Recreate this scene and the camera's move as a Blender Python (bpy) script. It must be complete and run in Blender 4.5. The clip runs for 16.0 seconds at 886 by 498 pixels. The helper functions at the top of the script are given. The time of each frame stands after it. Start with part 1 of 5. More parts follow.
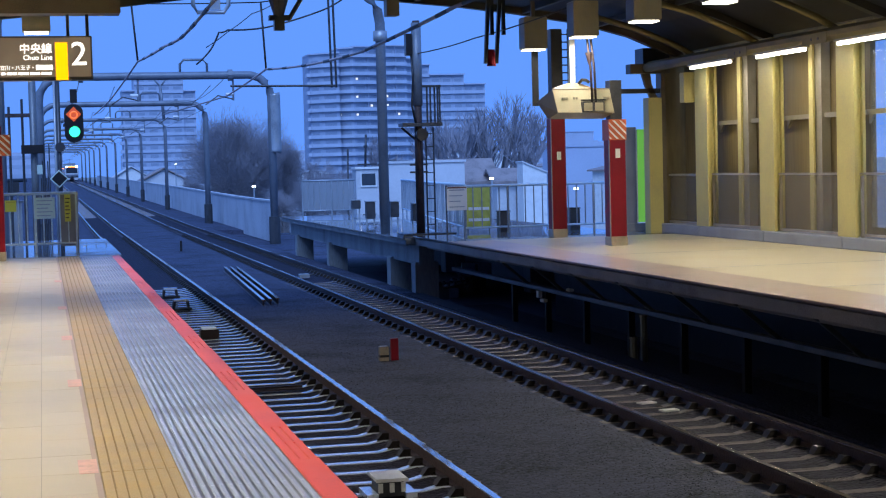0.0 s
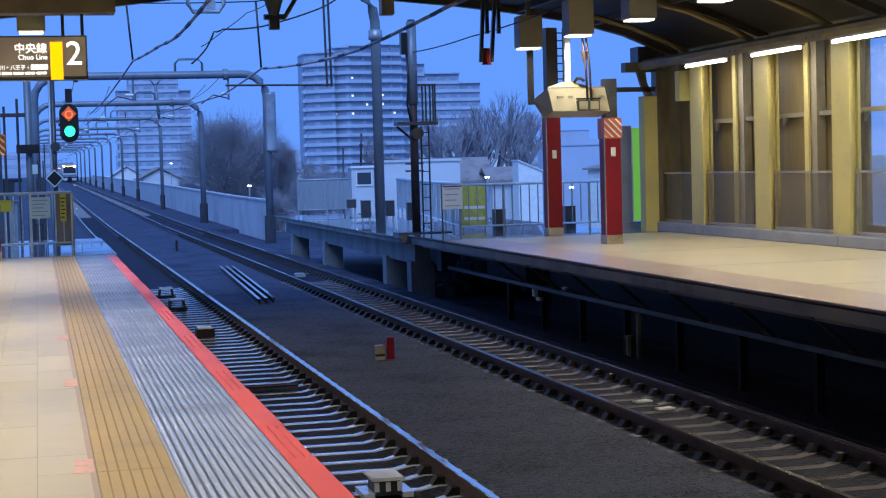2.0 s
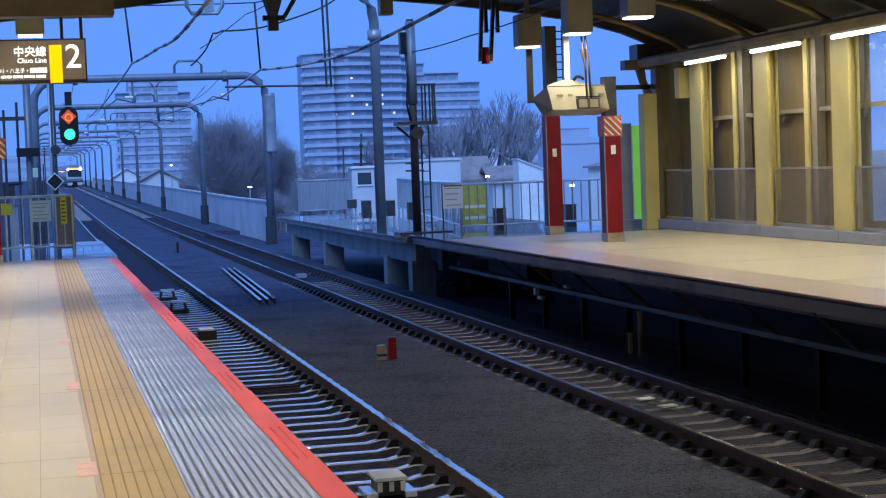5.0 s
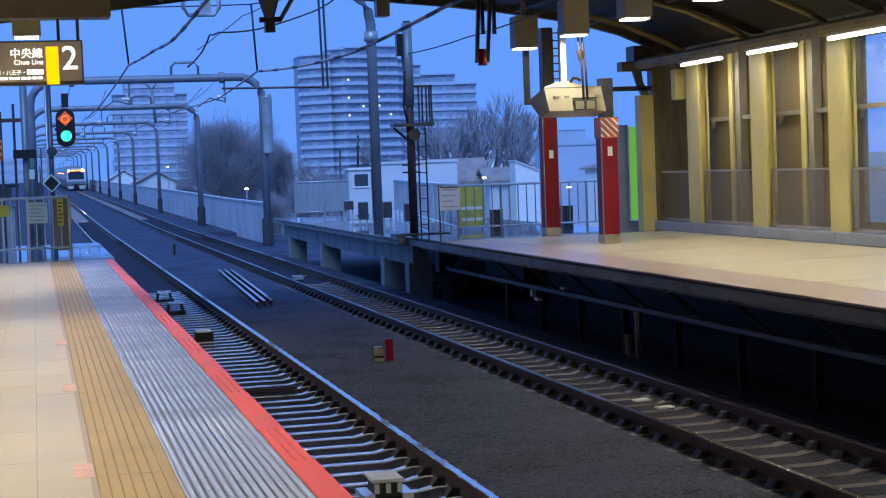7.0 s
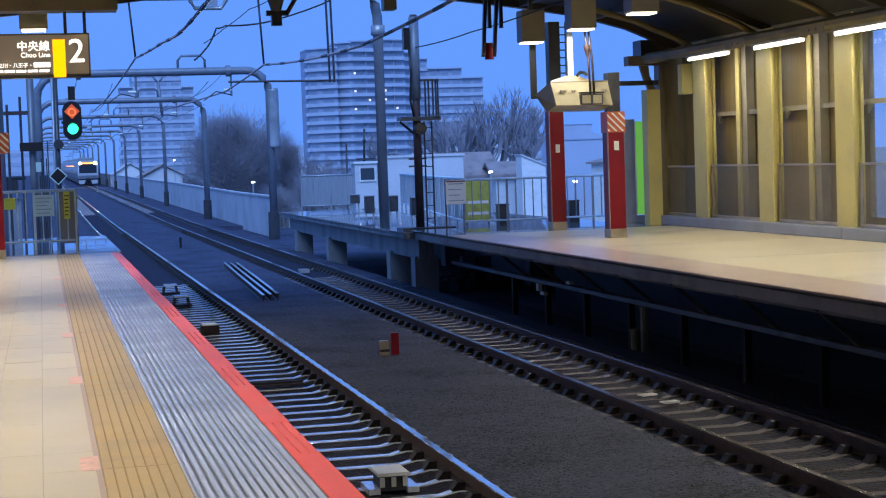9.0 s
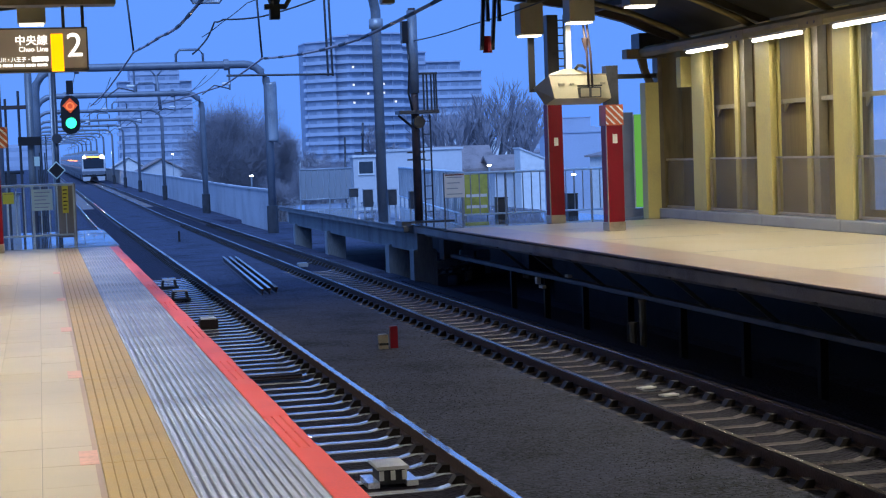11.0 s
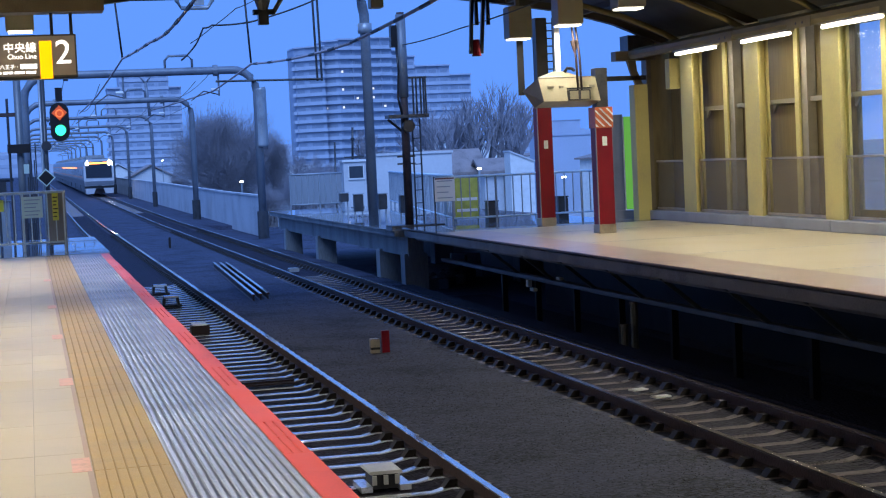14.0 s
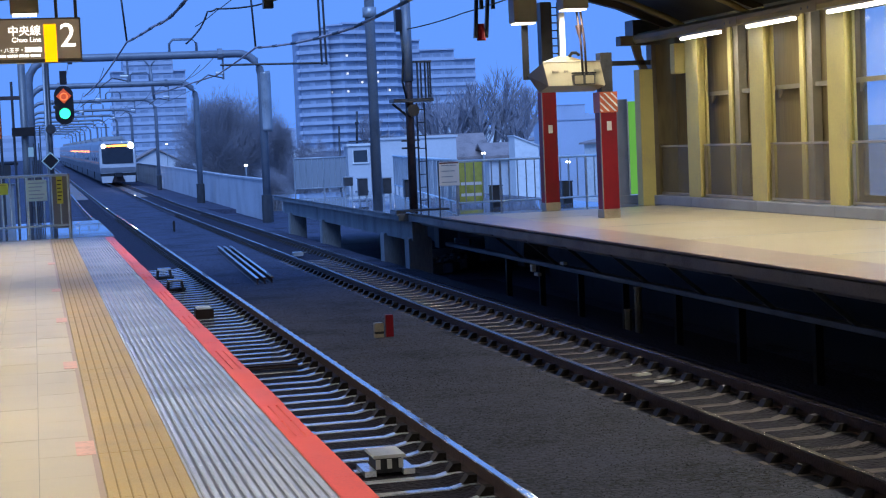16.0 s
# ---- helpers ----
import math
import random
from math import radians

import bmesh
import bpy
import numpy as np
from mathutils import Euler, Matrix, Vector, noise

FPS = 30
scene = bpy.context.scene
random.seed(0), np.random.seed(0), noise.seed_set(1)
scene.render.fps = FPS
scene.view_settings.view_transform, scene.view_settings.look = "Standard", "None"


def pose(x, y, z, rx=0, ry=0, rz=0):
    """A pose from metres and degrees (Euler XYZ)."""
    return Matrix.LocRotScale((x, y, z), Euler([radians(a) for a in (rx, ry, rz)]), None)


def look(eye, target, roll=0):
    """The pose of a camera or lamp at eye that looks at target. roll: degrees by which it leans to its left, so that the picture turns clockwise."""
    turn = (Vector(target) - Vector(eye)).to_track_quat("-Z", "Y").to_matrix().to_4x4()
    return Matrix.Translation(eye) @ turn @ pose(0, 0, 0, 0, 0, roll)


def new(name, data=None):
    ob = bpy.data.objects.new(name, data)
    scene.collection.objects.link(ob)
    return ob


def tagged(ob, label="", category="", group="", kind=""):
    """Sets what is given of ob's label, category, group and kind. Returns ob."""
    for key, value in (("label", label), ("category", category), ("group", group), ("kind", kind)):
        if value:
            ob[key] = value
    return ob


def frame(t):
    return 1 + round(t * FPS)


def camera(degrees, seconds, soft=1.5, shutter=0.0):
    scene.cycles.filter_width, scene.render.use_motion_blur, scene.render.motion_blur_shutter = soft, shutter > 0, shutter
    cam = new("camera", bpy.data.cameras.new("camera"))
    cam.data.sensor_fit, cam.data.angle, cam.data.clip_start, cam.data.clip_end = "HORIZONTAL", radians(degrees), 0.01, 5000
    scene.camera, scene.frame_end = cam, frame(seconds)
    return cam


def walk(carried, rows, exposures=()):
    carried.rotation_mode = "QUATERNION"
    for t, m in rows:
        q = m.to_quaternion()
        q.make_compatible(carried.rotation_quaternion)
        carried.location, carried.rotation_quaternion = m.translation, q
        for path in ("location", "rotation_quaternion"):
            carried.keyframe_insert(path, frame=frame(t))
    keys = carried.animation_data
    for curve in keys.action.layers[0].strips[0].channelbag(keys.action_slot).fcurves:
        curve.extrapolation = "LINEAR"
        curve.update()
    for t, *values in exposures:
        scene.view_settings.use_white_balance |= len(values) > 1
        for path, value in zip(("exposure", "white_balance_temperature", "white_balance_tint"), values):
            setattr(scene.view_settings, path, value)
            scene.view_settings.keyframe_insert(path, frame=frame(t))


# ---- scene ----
cam = camera(29.29, 16.0, soft=1.15)

# seconds, turn to the right of the track, tilt down and lean, in degrees
EYE = (0.0, 0.0, 1.559)
LOOKS = [
    (0, 13.241, 2.814, 1.451),
    (0.5, 13.327, 2.825, 1.634),
    (1, 13.459, 2.826, 1.636),
    (1.5, 13.383, 2.781, 1.541),
    (2, 13.386, 2.857, 1.576),
    (2.5, 13.377, 2.951, 1.837),
    (3, 13.279, 2.945, 1.992),
    (3.5, 13.182, 2.863, 2.047),
    (4, 13.214, 2.856, 2.076),
    (6.5, 13.502, 2.897, 2.111),
    (7, 13.462, 2.826, 2.136),
    (7.5, 13.455, 2.905, 2.123),
    (8, 13.302, 3.027, 2.155),
    (8.5, 13.242, 3.040, 2.034),
    (9, 13.249, 3.022, 1.971),
    (11.5, 13.343, 3.277, 2.155),
    (12, 13.515, 3.240, 2.154),
    (12.5, 13.663, 3.189, 2.149),
    (13, 13.665, 3.135, 2.210),
    (13.5, 13.654, 3.164, 2.476),
    (14, 13.600, 3.129, 2.606),
    (14.5, 13.508, 3.294, 2.572),
    (15, 13.443, 3.489, 2.577),
    (15.5, 13.459, 3.610, 2.503),
    (16, 13.438, 3.649, 2.450),
]


def aim(turn, tilt, lean):
    a, b = radians(turn), radians(tilt)
    way = Vector((math.sin(a) * math.cos(b), math.cos(a) * math.cos(b), -math.sin(b)))
    return look(EYE, Vector(EYE) + way * 10, -lean)


walk(cam, [(t, aim(a, b, c)) for t, a, b, c in LOOKS])

# ---- sky and light ----
world = bpy.data.worlds.new("world")
scene.world = world
world.use_nodes = True
wn, wl = world.node_tree.nodes, world.node_tree.links
bg = wn["Background"]
sky = wn.new("ShaderNodeTexSky")
sky.sky_type = "NISHITA"
sky.sun_disc = False
sky.sun_elevation, sky.sun_rotation = radians(3), radians(200)
sky.air_density, sky.dust_density, sky.ozone_density = 1.0, 0.5, 6.0
tint = wn.new("ShaderNodeMix")
tint.data_type = "RGBA"
tint.inputs[0].default_value = 0.93
tint.inputs[7].default_value = (1.22, 3.15, 9.7, 1)
wl.new(sky.outputs[0], tint.inputs[6])
wl.new(tint.outputs[2], bg.inputs[0])
bg.inputs[1].default_value = 0.113

sun_data = bpy.data.lights.new("sun", "SUN")
sun_data.energy, sun_data.angle, sun_data.color = 2.9, radians(35), (0.36, 0.56, 1.0)
sun = new("sun", sun_data)
sun.matrix_world = look((-16, -40, 66), (4, 20, 0))


def area_lamp(x, y, z, sx, sy, watts, color, spread=180):
    d = bpy.data.lights.new("tube_light", "AREA")
    d.shape, d.size, d.size_y, d.energy, d.color = "RECTANGLE", sx, sy, watts, color
    d.spread = radians(spread)
    o = new("tube_light", d)
    o.location = (x, y, z)
    return o


# ---- materials ----
def mat(name, color, rough=0.6, metal=0.0, var=0.15, scale=3.0, fine=60.0, bump=0.0, obj=0.0, dirt=None, spec=0.5, coat=0.0, stretch=None, moving=False, cells=0.0, cell_mix=0.5):
    m = bpy.data.materials.new(name)
    m.use_nodes = True
    n, l = m.node_tree.nodes, m.node_tree.links
    b = n["Principled BSDF"]
    b.inputs["Roughness"].default_value, b.inputs["Metallic"].default_value = rough, metal
    b.inputs["Specular IOR Level"].default_value = spec
    b.inputs["Coat Weight"].default_value = coat
    co = n.new("ShaderNodeTexCoord").outputs["Object"] if moving else n.new("ShaderNodeNewGeometry").outputs["Position"]
    if stretch:
        mp = n.new("ShaderNodeMapping")
        mp.inputs["Scale"].default_value = stretch
        l.new(co, mp.inputs[0])
        co = mp.outputs[0]
    big, small = n.new("ShaderNodeTexNoise"), n.new("ShaderNodeTexNoise")
    big.inputs["Scale"].default_value, big.inputs["Detail"].default_value = scale, 5
    small.inputs["Scale"].default_value, small.inputs["Detail"].default_value = fine, 3
    for t in (big, small):
        l.new(co, t.inputs["Vector"])
    add = n.new("ShaderNodeMath")
    add.operation = "MULTIPLY_ADD"
    l.new(small.outputs[0], add.inputs[0])
    add.inputs[1].default_value = 0.5
    l.new(big.outputs[0], add.inputs[2])
    val = add.outputs[0]
    vor = None
    if cells:
        vor = n.new("ShaderNodeTexVoronoi")
        vor.inputs["Scale"].default_value = cells
        l.new(co, vor.inputs["Vector"])
        grey = n.new("ShaderNodeSeparateColor")
        l.new(vor.outputs["Color"], grey.inputs[0])
        a3, a4 = n.new("ShaderNodeMath"), n.new("ShaderNodeMath")
        a4.operation, a3.operation = "SUBTRACT", "MULTIPLY_ADD"
        l.new(grey.outputs[0], a4.inputs[0])
        a4.inputs[1].default_value = 0.5
        l.new(a4.outputs[0], a3.inputs[0])
        a3.inputs[1].default_value = cell_mix
        l.new(val, a3.inputs[2])
        val = a3.outputs[0]
    if obj:
        info = n.new("ShaderNodeObjectInfo")
        a2 = n.new("ShaderNodeMath")
        a2.operation = "MULTIPLY_ADD"
        l.new(info.outputs["Random"], a2.inputs[0])
        a2.inputs[1].default_value = obj
        l.new(val, a2.inputs[2])
        val = a2.outputs[0]
    ramp = n.new("ShaderNodeValToRGB")
    c = Vector(color)
    d = Vector(dirt) if dirt else c * max(0.0, 1 - 2 * var)
    e = ramp.color_ramp.elements
    e[0].position, e[0].color = 0.45, (*d, 1)
    e[1].position, e[1].color = 1.05, (*[min(1, v * (1 + var)) for v in c], 1)
    mid = e.new(0.72)
    mid.color = (*c, 1)
    l.new(val, ramp.inputs[0])
    l.new(ramp.outputs[0], b.inputs["Base Color"])
    rr = n.new("ShaderNodeMapRange")
    rr.inputs[1].default_value, rr.inputs[2].default_value = 0.5, 1.0
    rr.inputs[3].default_value, rr.inputs[4].default_value = max(0.02, rough - 0.12), min(1, rough + 0.1)
    l.new(big.outputs[0], rr.inputs[0])
    l.new(rr.outputs[0], b.inputs["Roughness"])
    if bump:
        bp = n.new("ShaderNodeBump")
        bp.inputs["Strength"].default_value, bp.inputs["Distance"].default_value = bump, 0.02
        l.new(vor.outputs["Distance"] if vor else small.outputs[0], bp.inputs["Height"])
        bp.invert = vor is not None
        l.new(bp.outputs[0], b.inputs["Normal"])
    return m


def glow(name, color, strength):
    m = bpy.data.materials.new(name)
    m.use_nodes = True
    b = m.node_tree.nodes["Principled BSDF"]
    b.inputs["Base Color"].default_value = (*[0.4 * v for v in color], 1)
    b.inputs["Emission Color"].default_value, b.inputs["Emission Strength"].default_value = (*color, 1), strength
    return m


def glass(name, color=(1, 1, 1), alpha=0.25, rough=0.05):
    m = bpy.data.materials.new(name)
    m.use_nodes = True
    b = m.node_tree.nodes["Principled BSDF"]
    b.inputs["Base Color"].default_value, b.inputs["Roughness"].default_value = (*color, 1), rough
    b.inputs["Alpha"].default_value = alpha
    return m


def thin(name, color):
    """Thin plastic sheet that lets some daylight through."""
    m = bpy.data.materials.new(name)
    m.use_nodes = True
    n, l = m.node_tree.nodes, m.node_tree.links
    b = n["Principled BSDF"]
    b.inputs["Base Color"].default_value, b.inputs["Roughness"].default_value = (*color, 1), 0.4
    tr, mx = n.new("ShaderNodeBsdfTranslucent"), n.new("ShaderNodeMixShader")
    tr.inputs[0].default_value = (*color, 1)
    mx.inputs[0].default_value = 0.55
    l.new(b.outputs[0], mx.inputs[1])
    l.new(tr.outputs[0], mx.inputs[2])
    l.new(mx.outputs[0], n["Material Output"].inputs[0])
    return m


M = dict(
    tile=mat("cream_tile", (0.57, 0.485, 0.34), 0.40, var=0.10, scale=1.2, fine=90, obj=0.16),
    grout=mat("grout", (0.40, 0.36, 0.29), 0.8),
    yellow=mat("worn_yellow_paving", (0.45, 0.315, 0.125), 0.45, var=0.22, scale=2.5, fine=70, bump=0.15, obj=0.12, dirt=(0.33, 0.235, 0.12)),
    grey_strip=mat("grey_ribbed_mat", (0.58, 0.62, 0.76), 0.28, var=0.14, scale=1.1, fine=60, obj=0.14, dirt=(0.36, 0.325, 0.31)),
    strip_dark=mat("dark_rib_groove", (0.115, 0.12, 0.155), 0.5, var=0.2),
    yellow_dark=mat("dark_yellow_groove", (0.33, 0.225, 0.085), 0.7, var=0.2),
    red_strip=mat("red_edge_paint", (0.97, 0.150, 0.105), 0.5, var=0.06, scale=1.0, obj=0.02, dirt=(0.80, 0.125, 0.10)),
    pink=mat("faded_pink_mark", (0.78, 0.47, 0.39), 0.5, var=0.15, scale=12),
    concrete=mat("concrete", (0.33, 0.31, 0.30), 0.8, var=0.25, scale=1.3, fine=40, bump=0.3),
    pier=mat("weathered_concrete", (0.25, 0.265, 0.27), 0.8, var=0.35, scale=1.6, fine=30, bump=0.3, dirt=(0.12, 0.125, 0.13), stretch=(1.0, 1.0, 0.22)),
    floor2=mat("cream_platform_floor", (0.56, 0.475, 0.305), 0.48, var=0.05, scale=0.5, fine=50),
    edge2=mat("brown_platform_edging", (0.42, 0.295, 0.225), 0.42, var=0.16, scale=0.8, dirt=(0.30, 0.21, 0.165)),
    wet=mat("wet_outdoor_deck", (0.30, 0.32, 0.34), 0.14, var=0.3, scale=0.8, fine=30),
    ballast=mat("dark_ballast", (0.047, 0.053, 0.088), 0.9, var=0.5, scale=0.9, fine=38, bump=0.6, cells=27.0, cell_mix=0.36, spec=0.3),
    ballast_darker=mat("darker_ballast", (0.016, 0.0135, 0.027), 0.9, var=0.4, scale=2.0, fine=38, bump=1.0, cells=21.0, cell_mix=0.35, spec=0.3),
    stone_dark=mat("dark_ballast_stone", (0.046, 0.049, 0.070), 0.9, var=0.4),
    stone=mat("ballast_stone", (0.062, 0.065, 0.090), 0.9, var=0.4, scale=5, fine=30),
    # wet concrete; its pale blue sky reflection is put into the colour too
    sleeper=mat("wet_sleeper_sky_sheen", (0.80, 0.84, 0.95), 0.12, var=0.18, scale=2.5, fine=40, bump=0.03, obj=0.22, dirt=(0.26, 0.24, 0.25), coat=1.0),
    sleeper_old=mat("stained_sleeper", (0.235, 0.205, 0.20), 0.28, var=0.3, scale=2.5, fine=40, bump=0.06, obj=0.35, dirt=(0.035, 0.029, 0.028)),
    railtop=mat("polished_rail_head", (0.82, 0.77, 0.70), 0.20, 0.85, var=0.08, scale=6),
    railworn=mat("dull_rail_head", (0.34, 0.29, 0.27), 0.24, 0.9, var=0.15, scale=6),
    railrust=mat("rusty_rail", (0.060, 0.038, 0.036), 0.6, 0.2, var=0.35, scale=5, fine=40, bump=0.3),
    rustred=mat("red_rust", (0.17, 0.05, 0.04), 0.7, 0.1, var=0.3, scale=6),
    rustdark=mat("dark_red_brown", (0.03, 0.016, 0.016), 0.6, 0.1, var=0.2),
    clip=mat("rusty_fastening", (0.026, 0.021, 0.019), 0.7, 0.3, var=0.3),
    galv=mat("galvanised_steel", (0.34, 0.37, 0.40), 0.5, 0.35, var=0.18, scale=2, fine=30),
    palesteel=mat("pale_painted_steel", (0.66, 0.80, 0.90), 0.4, 0.0, var=0.1, scale=2),
    galv_dark=mat("weathered_grey_steel", (0.15, 0.165, 0.18), 0.55, 0.3, var=0.2, scale=2, fine=30),
    darksteel=mat("dark_steel", (0.06, 0.062, 0.068), 0.5, 0.4, var=0.25, scale=4),
    wire=mat("cable_black", (0.025, 0.025, 0.028), 0.5, 0.3, var=0.1),
    copper=mat("dull_copper_cable", (0.46, 0.34, 0.33), 0.5, 0.1, var=0.3, scale=9),
    cream=mat("cream_painted_steel", (0.58, 0.505, 0.195), 0.55, var=0.12, scale=1.2, fine=40, dirt=(0.47, 0.40, 0.20), spec=0.25),
    panel=mat("brown_wall_panel", (0.215, 0.168, 0.080), 0.55, var=0.24, scale=1.0, fine=9, stretch=(1.0, 2.2, 0.18), spec=0.2),
    kerb=mat("blue_grey_kerb", (0.26, 0.28, 0.33), 0.55, var=0.15, scale=1.5),
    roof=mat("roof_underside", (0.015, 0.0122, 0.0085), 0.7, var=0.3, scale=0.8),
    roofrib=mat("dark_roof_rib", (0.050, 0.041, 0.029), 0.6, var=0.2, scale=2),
    lampgutter=mat("olive_lamp_rail", (0.215, 0.175, 0.085), 0.6, var=0.2, scale=1.5, spec=0.2),
    roofsteel=mat("roof_steel", (0.15, 0.122, 0.080), 0.55, var=0.2, scale=2),
    red=mat("red_painted_column", (0.225, 0.0035, 0.015), 0.5, var=0.15, scale=1.5, dirt=(0.16, 0.004, 0.012), spec=0.3),
    base=mat("column_base_metal", (0.42, 0.36, 0.28), 0.4, 0.4, var=0.2),
    white=mat("white_paint", (0.75, 0.75, 0.73), 0.5, var=0.08),
    paper=thin("pale_plastic_notice", (0.82, 0.92, 0.84)),
    yellow_sign=thin("yellow_plastic_notice", (0.88, 0.86, 0.22)),
    box=mat("beige_housing", (0.37, 0.33, 0.22), 0.45, var=0.08),
    boxdark=mat("lamp_housing", (0.30, 0.27, 0.20), 0.5, var=0.1),
    signbody=mat("sign_housing", (0.13, 0.115, 0.10), 0.4, var=0.08),
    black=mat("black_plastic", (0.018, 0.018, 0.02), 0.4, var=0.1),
    plaster=mat("pale_render", (0.55, 0.56, 0.58), 0.8, var=0.12, scale=0.3, fine=6),
    # distance haze is put into slab, window_dim and recess; recess also holds shade
    slab=mat("hazed_balcony_wall", (0.42, 0.48, 0.59), 0.8, var=0.08, scale=0.2, fine=5),
    window_dim=mat("hazed_dim_window", (0.25, 0.305, 0.40), 0.4, var=0.12),
    recess=mat("hazed_shaded_recess", (0.34, 0.40, 0.51), 0.8, var=0.1, scale=0.3),
    cliptip=mat("glint_clip_steel", (0.82, 0.84, 0.88), 0.2, 0.5, var=0.15),
    mast=mat("grey_mast_paint", (0.175, 0.20, 0.235), 0.5, 0.1, var=0.2, scale=1.5, fine=30),
    board=mat("white_notice", (0.88, 0.88, 0.88), 0.5, var=0.04),
    olive_board=mat("olive_yellow_board", (0.50, 0.50, 0.10), 0.5, var=0.2, scale=6),
    pane=mat("dark_window_glass", (0.04, 0.05, 0.06), 0.12, var=0.1),
    tiles=mat("roof_tiles", (0.29, 0.235, 0.22), 0.7, var=0.25, scale=1.2, fine=12, bump=0.3),
    ground=mat("town_ground", (0.20, 0.21, 0.21), 0.9, var=0.35, scale=0.05, fine=1.5),
    bark=mat("bare_bark", (0.20, 0.185, 0.19), 0.9, var=0.3, scale=3, fine=30),
    # twig colour is lightened towards blue for distance haze
    twig=mat("bare_twigs", (0.275, 0.265, 0.30), 0.9, var=0.25, scale=0.6, fine=6),
    barrier=mat("noise_barrier_concrete", (0.50, 0.52, 0.55), 0.75, var=0.15, scale=0.5, fine=10),
    trainbody=mat("brushed_train_steel", (0.24, 0.25, 0.27), 0.4, 0.5, var=0.08, scale=1.5, moving=True),
    trainwhite=mat("train_front_white", (0.50, 0.51, 0.53), 0.35, var=0.05, moving=True),
    orange_wrap=mat("orange_warning_wrap", (0.66, 0.15, 0.06), 0.5, var=0.1),
    orange=mat("orange_stripe", (0.75, 0.20, 0.03), 0.4, var=0.08, moving=True),
    trainglass=mat("train_glass", (0.02, 0.022, 0.028), 0.1, var=0.1, moving=True),
    roofgrey=mat("train_roof_grey", (0.28, 0.29, 0.30), 0.6, var=0.15, moving=True),
    tube=glow("lit_tube", (1.0, 0.94, 0.80), 12.0),
    lampface=glow("lit_lamp_face", (1.0, 0.93, 0.78), 2.6),
    green=glow("green_aspect", (0.04, 1.0, 0.45), 2.2),
    orangelamp=glow("orange_indicator", (1.0, 0.22, 0.05), 1.0),
    plateglow=glow("lit_orange_plate", (1.0, 0.15, 0.035), 0.42),
    headlight=glow("headlight", (1.0, 0.93, 0.80), 110.0),
    led=glow("orange_led", (1.0, 0.27, 0.05), 6.0),
    signface=glow("lit_sign_face", (1.0, 0.80, 0.60), 0.075),
    letters=glow("lit_lettering", (1.0, 0.97, 0.92), 2.2),
    signyellow=glow("lit_yellow_bar", (1.0, 0.42, 0.0), 1.9),
    winlight=glow("lit_window", (0.95, 0.95, 1.0), 0.9),
    streetlight=glow("street_light", (0.9, 0.95, 1.0), 9.0),
    greenpanel=glow("lit_green_panel", (0.26, 0.80, 0.12), 0.42),
)


# ---- building helpers ----
class MB:
    """A mesh in the making: vertices and faces."""

    def __init__(self):
        self.v, self.f = [], []

    def add(self, vs, fs):
        k = len(self.v)
        self.v += [tuple(p) for p in vs]
        self.f += [tuple(k + i for i in f) for f in fs]
        return self

    def box(self, x0, x1, y0, y1, z0, z1, m=None, bev=0.0):
        if bev:
            b = bev
            prof = [(x0 + b, z0), (x1 - b, z0), (x1, z0 + b), (x1, z1 - b), (x1 - b, z1), (x0 + b, z1), (x0, z1 - b), (x0, z0 + b)]
            return self.extrude(prof, y0, y1, m)
        vs = [(x0, y0, z0), (x1, y0, z0), (x1, y1, z0), (x0, y1, z0), (x0, y0, z1), (x1, y0, z1), (x1, y1, z1), (x0, y1, z1)]
        if m:
            vs = [m @ Vector(p) for p in vs]
        return self.add(vs, [(3, 2, 1, 0), (4, 5, 6, 7), (0, 1, 5, 4), (1, 2, 6, 5), (2, 3, 7, 6), (3, 0, 4, 7)])

    def extrude(self, prof, y0, y1, m=None, caps=True, n=1, lift=None):
        """An (x, z) outline, anticlockwise seen from -y, drawn along y."""
        k, vs = len(prof), []
        for j in range(n + 1):
            y = y0 + (y1 - y0) * j / n
            dz = lift(y) if lift else 0
            vs += [(x, y, z + dz) for x, z in prof]
        if m:
            vs = [m @ Vector(p) for p in vs]
        fs = [(j * k + i, j * k + (i + 1) % k, (j + 1) * k + (i + 1) % k, (j + 1) * k + i) for j in range(n) for i in range(k)]
        if caps:
            fs += [tuple(reversed(range(k))), tuple(n * k + i for i in range(k))]
        return self.add(vs, fs)

    def tube(self, pts, r, n=8, r1=None):
        pts = [Vector(p) for p in pts]
        r1 = r if r1 is None else r1
        vs, fs = [], []
        for i, p in enumerate(pts):
            d = (pts[min(i + 1, len(pts) - 1)] - pts[max(i - 1, 0)]).normalized()
            a = d.orthogonal().normalized() if abs(d.z) > 0.9 else Vector((0, 0, 1)).cross(d).normalized()
            b = d.cross(a)
            q = r + (r1 - r) * i / max(1, len(pts) - 1)
            vs += [p + a * (q * math.cos(2 * math.pi * k / n)) + b * (q * math.sin(2 * math.pi * k / n)) for k in range(n)]
        for i in range(len(pts) - 1):
            fs += [(i * n + k, i * n + (k + 1) % n, (i + 1) * n + (k + 1) % n, (i + 1) * n + k) for k in range(n)]
        fs += [tuple(reversed(range(n))), tuple((len(pts) - 1) * n + k for k in range(n))]
        return self.add(vs, fs)

    def disc(self, c, axis, r, depth, n=16):
        a = Vector(axis).normalized()
        return self.tube([Vector(c), Vector(c) + a * depth], r, n)


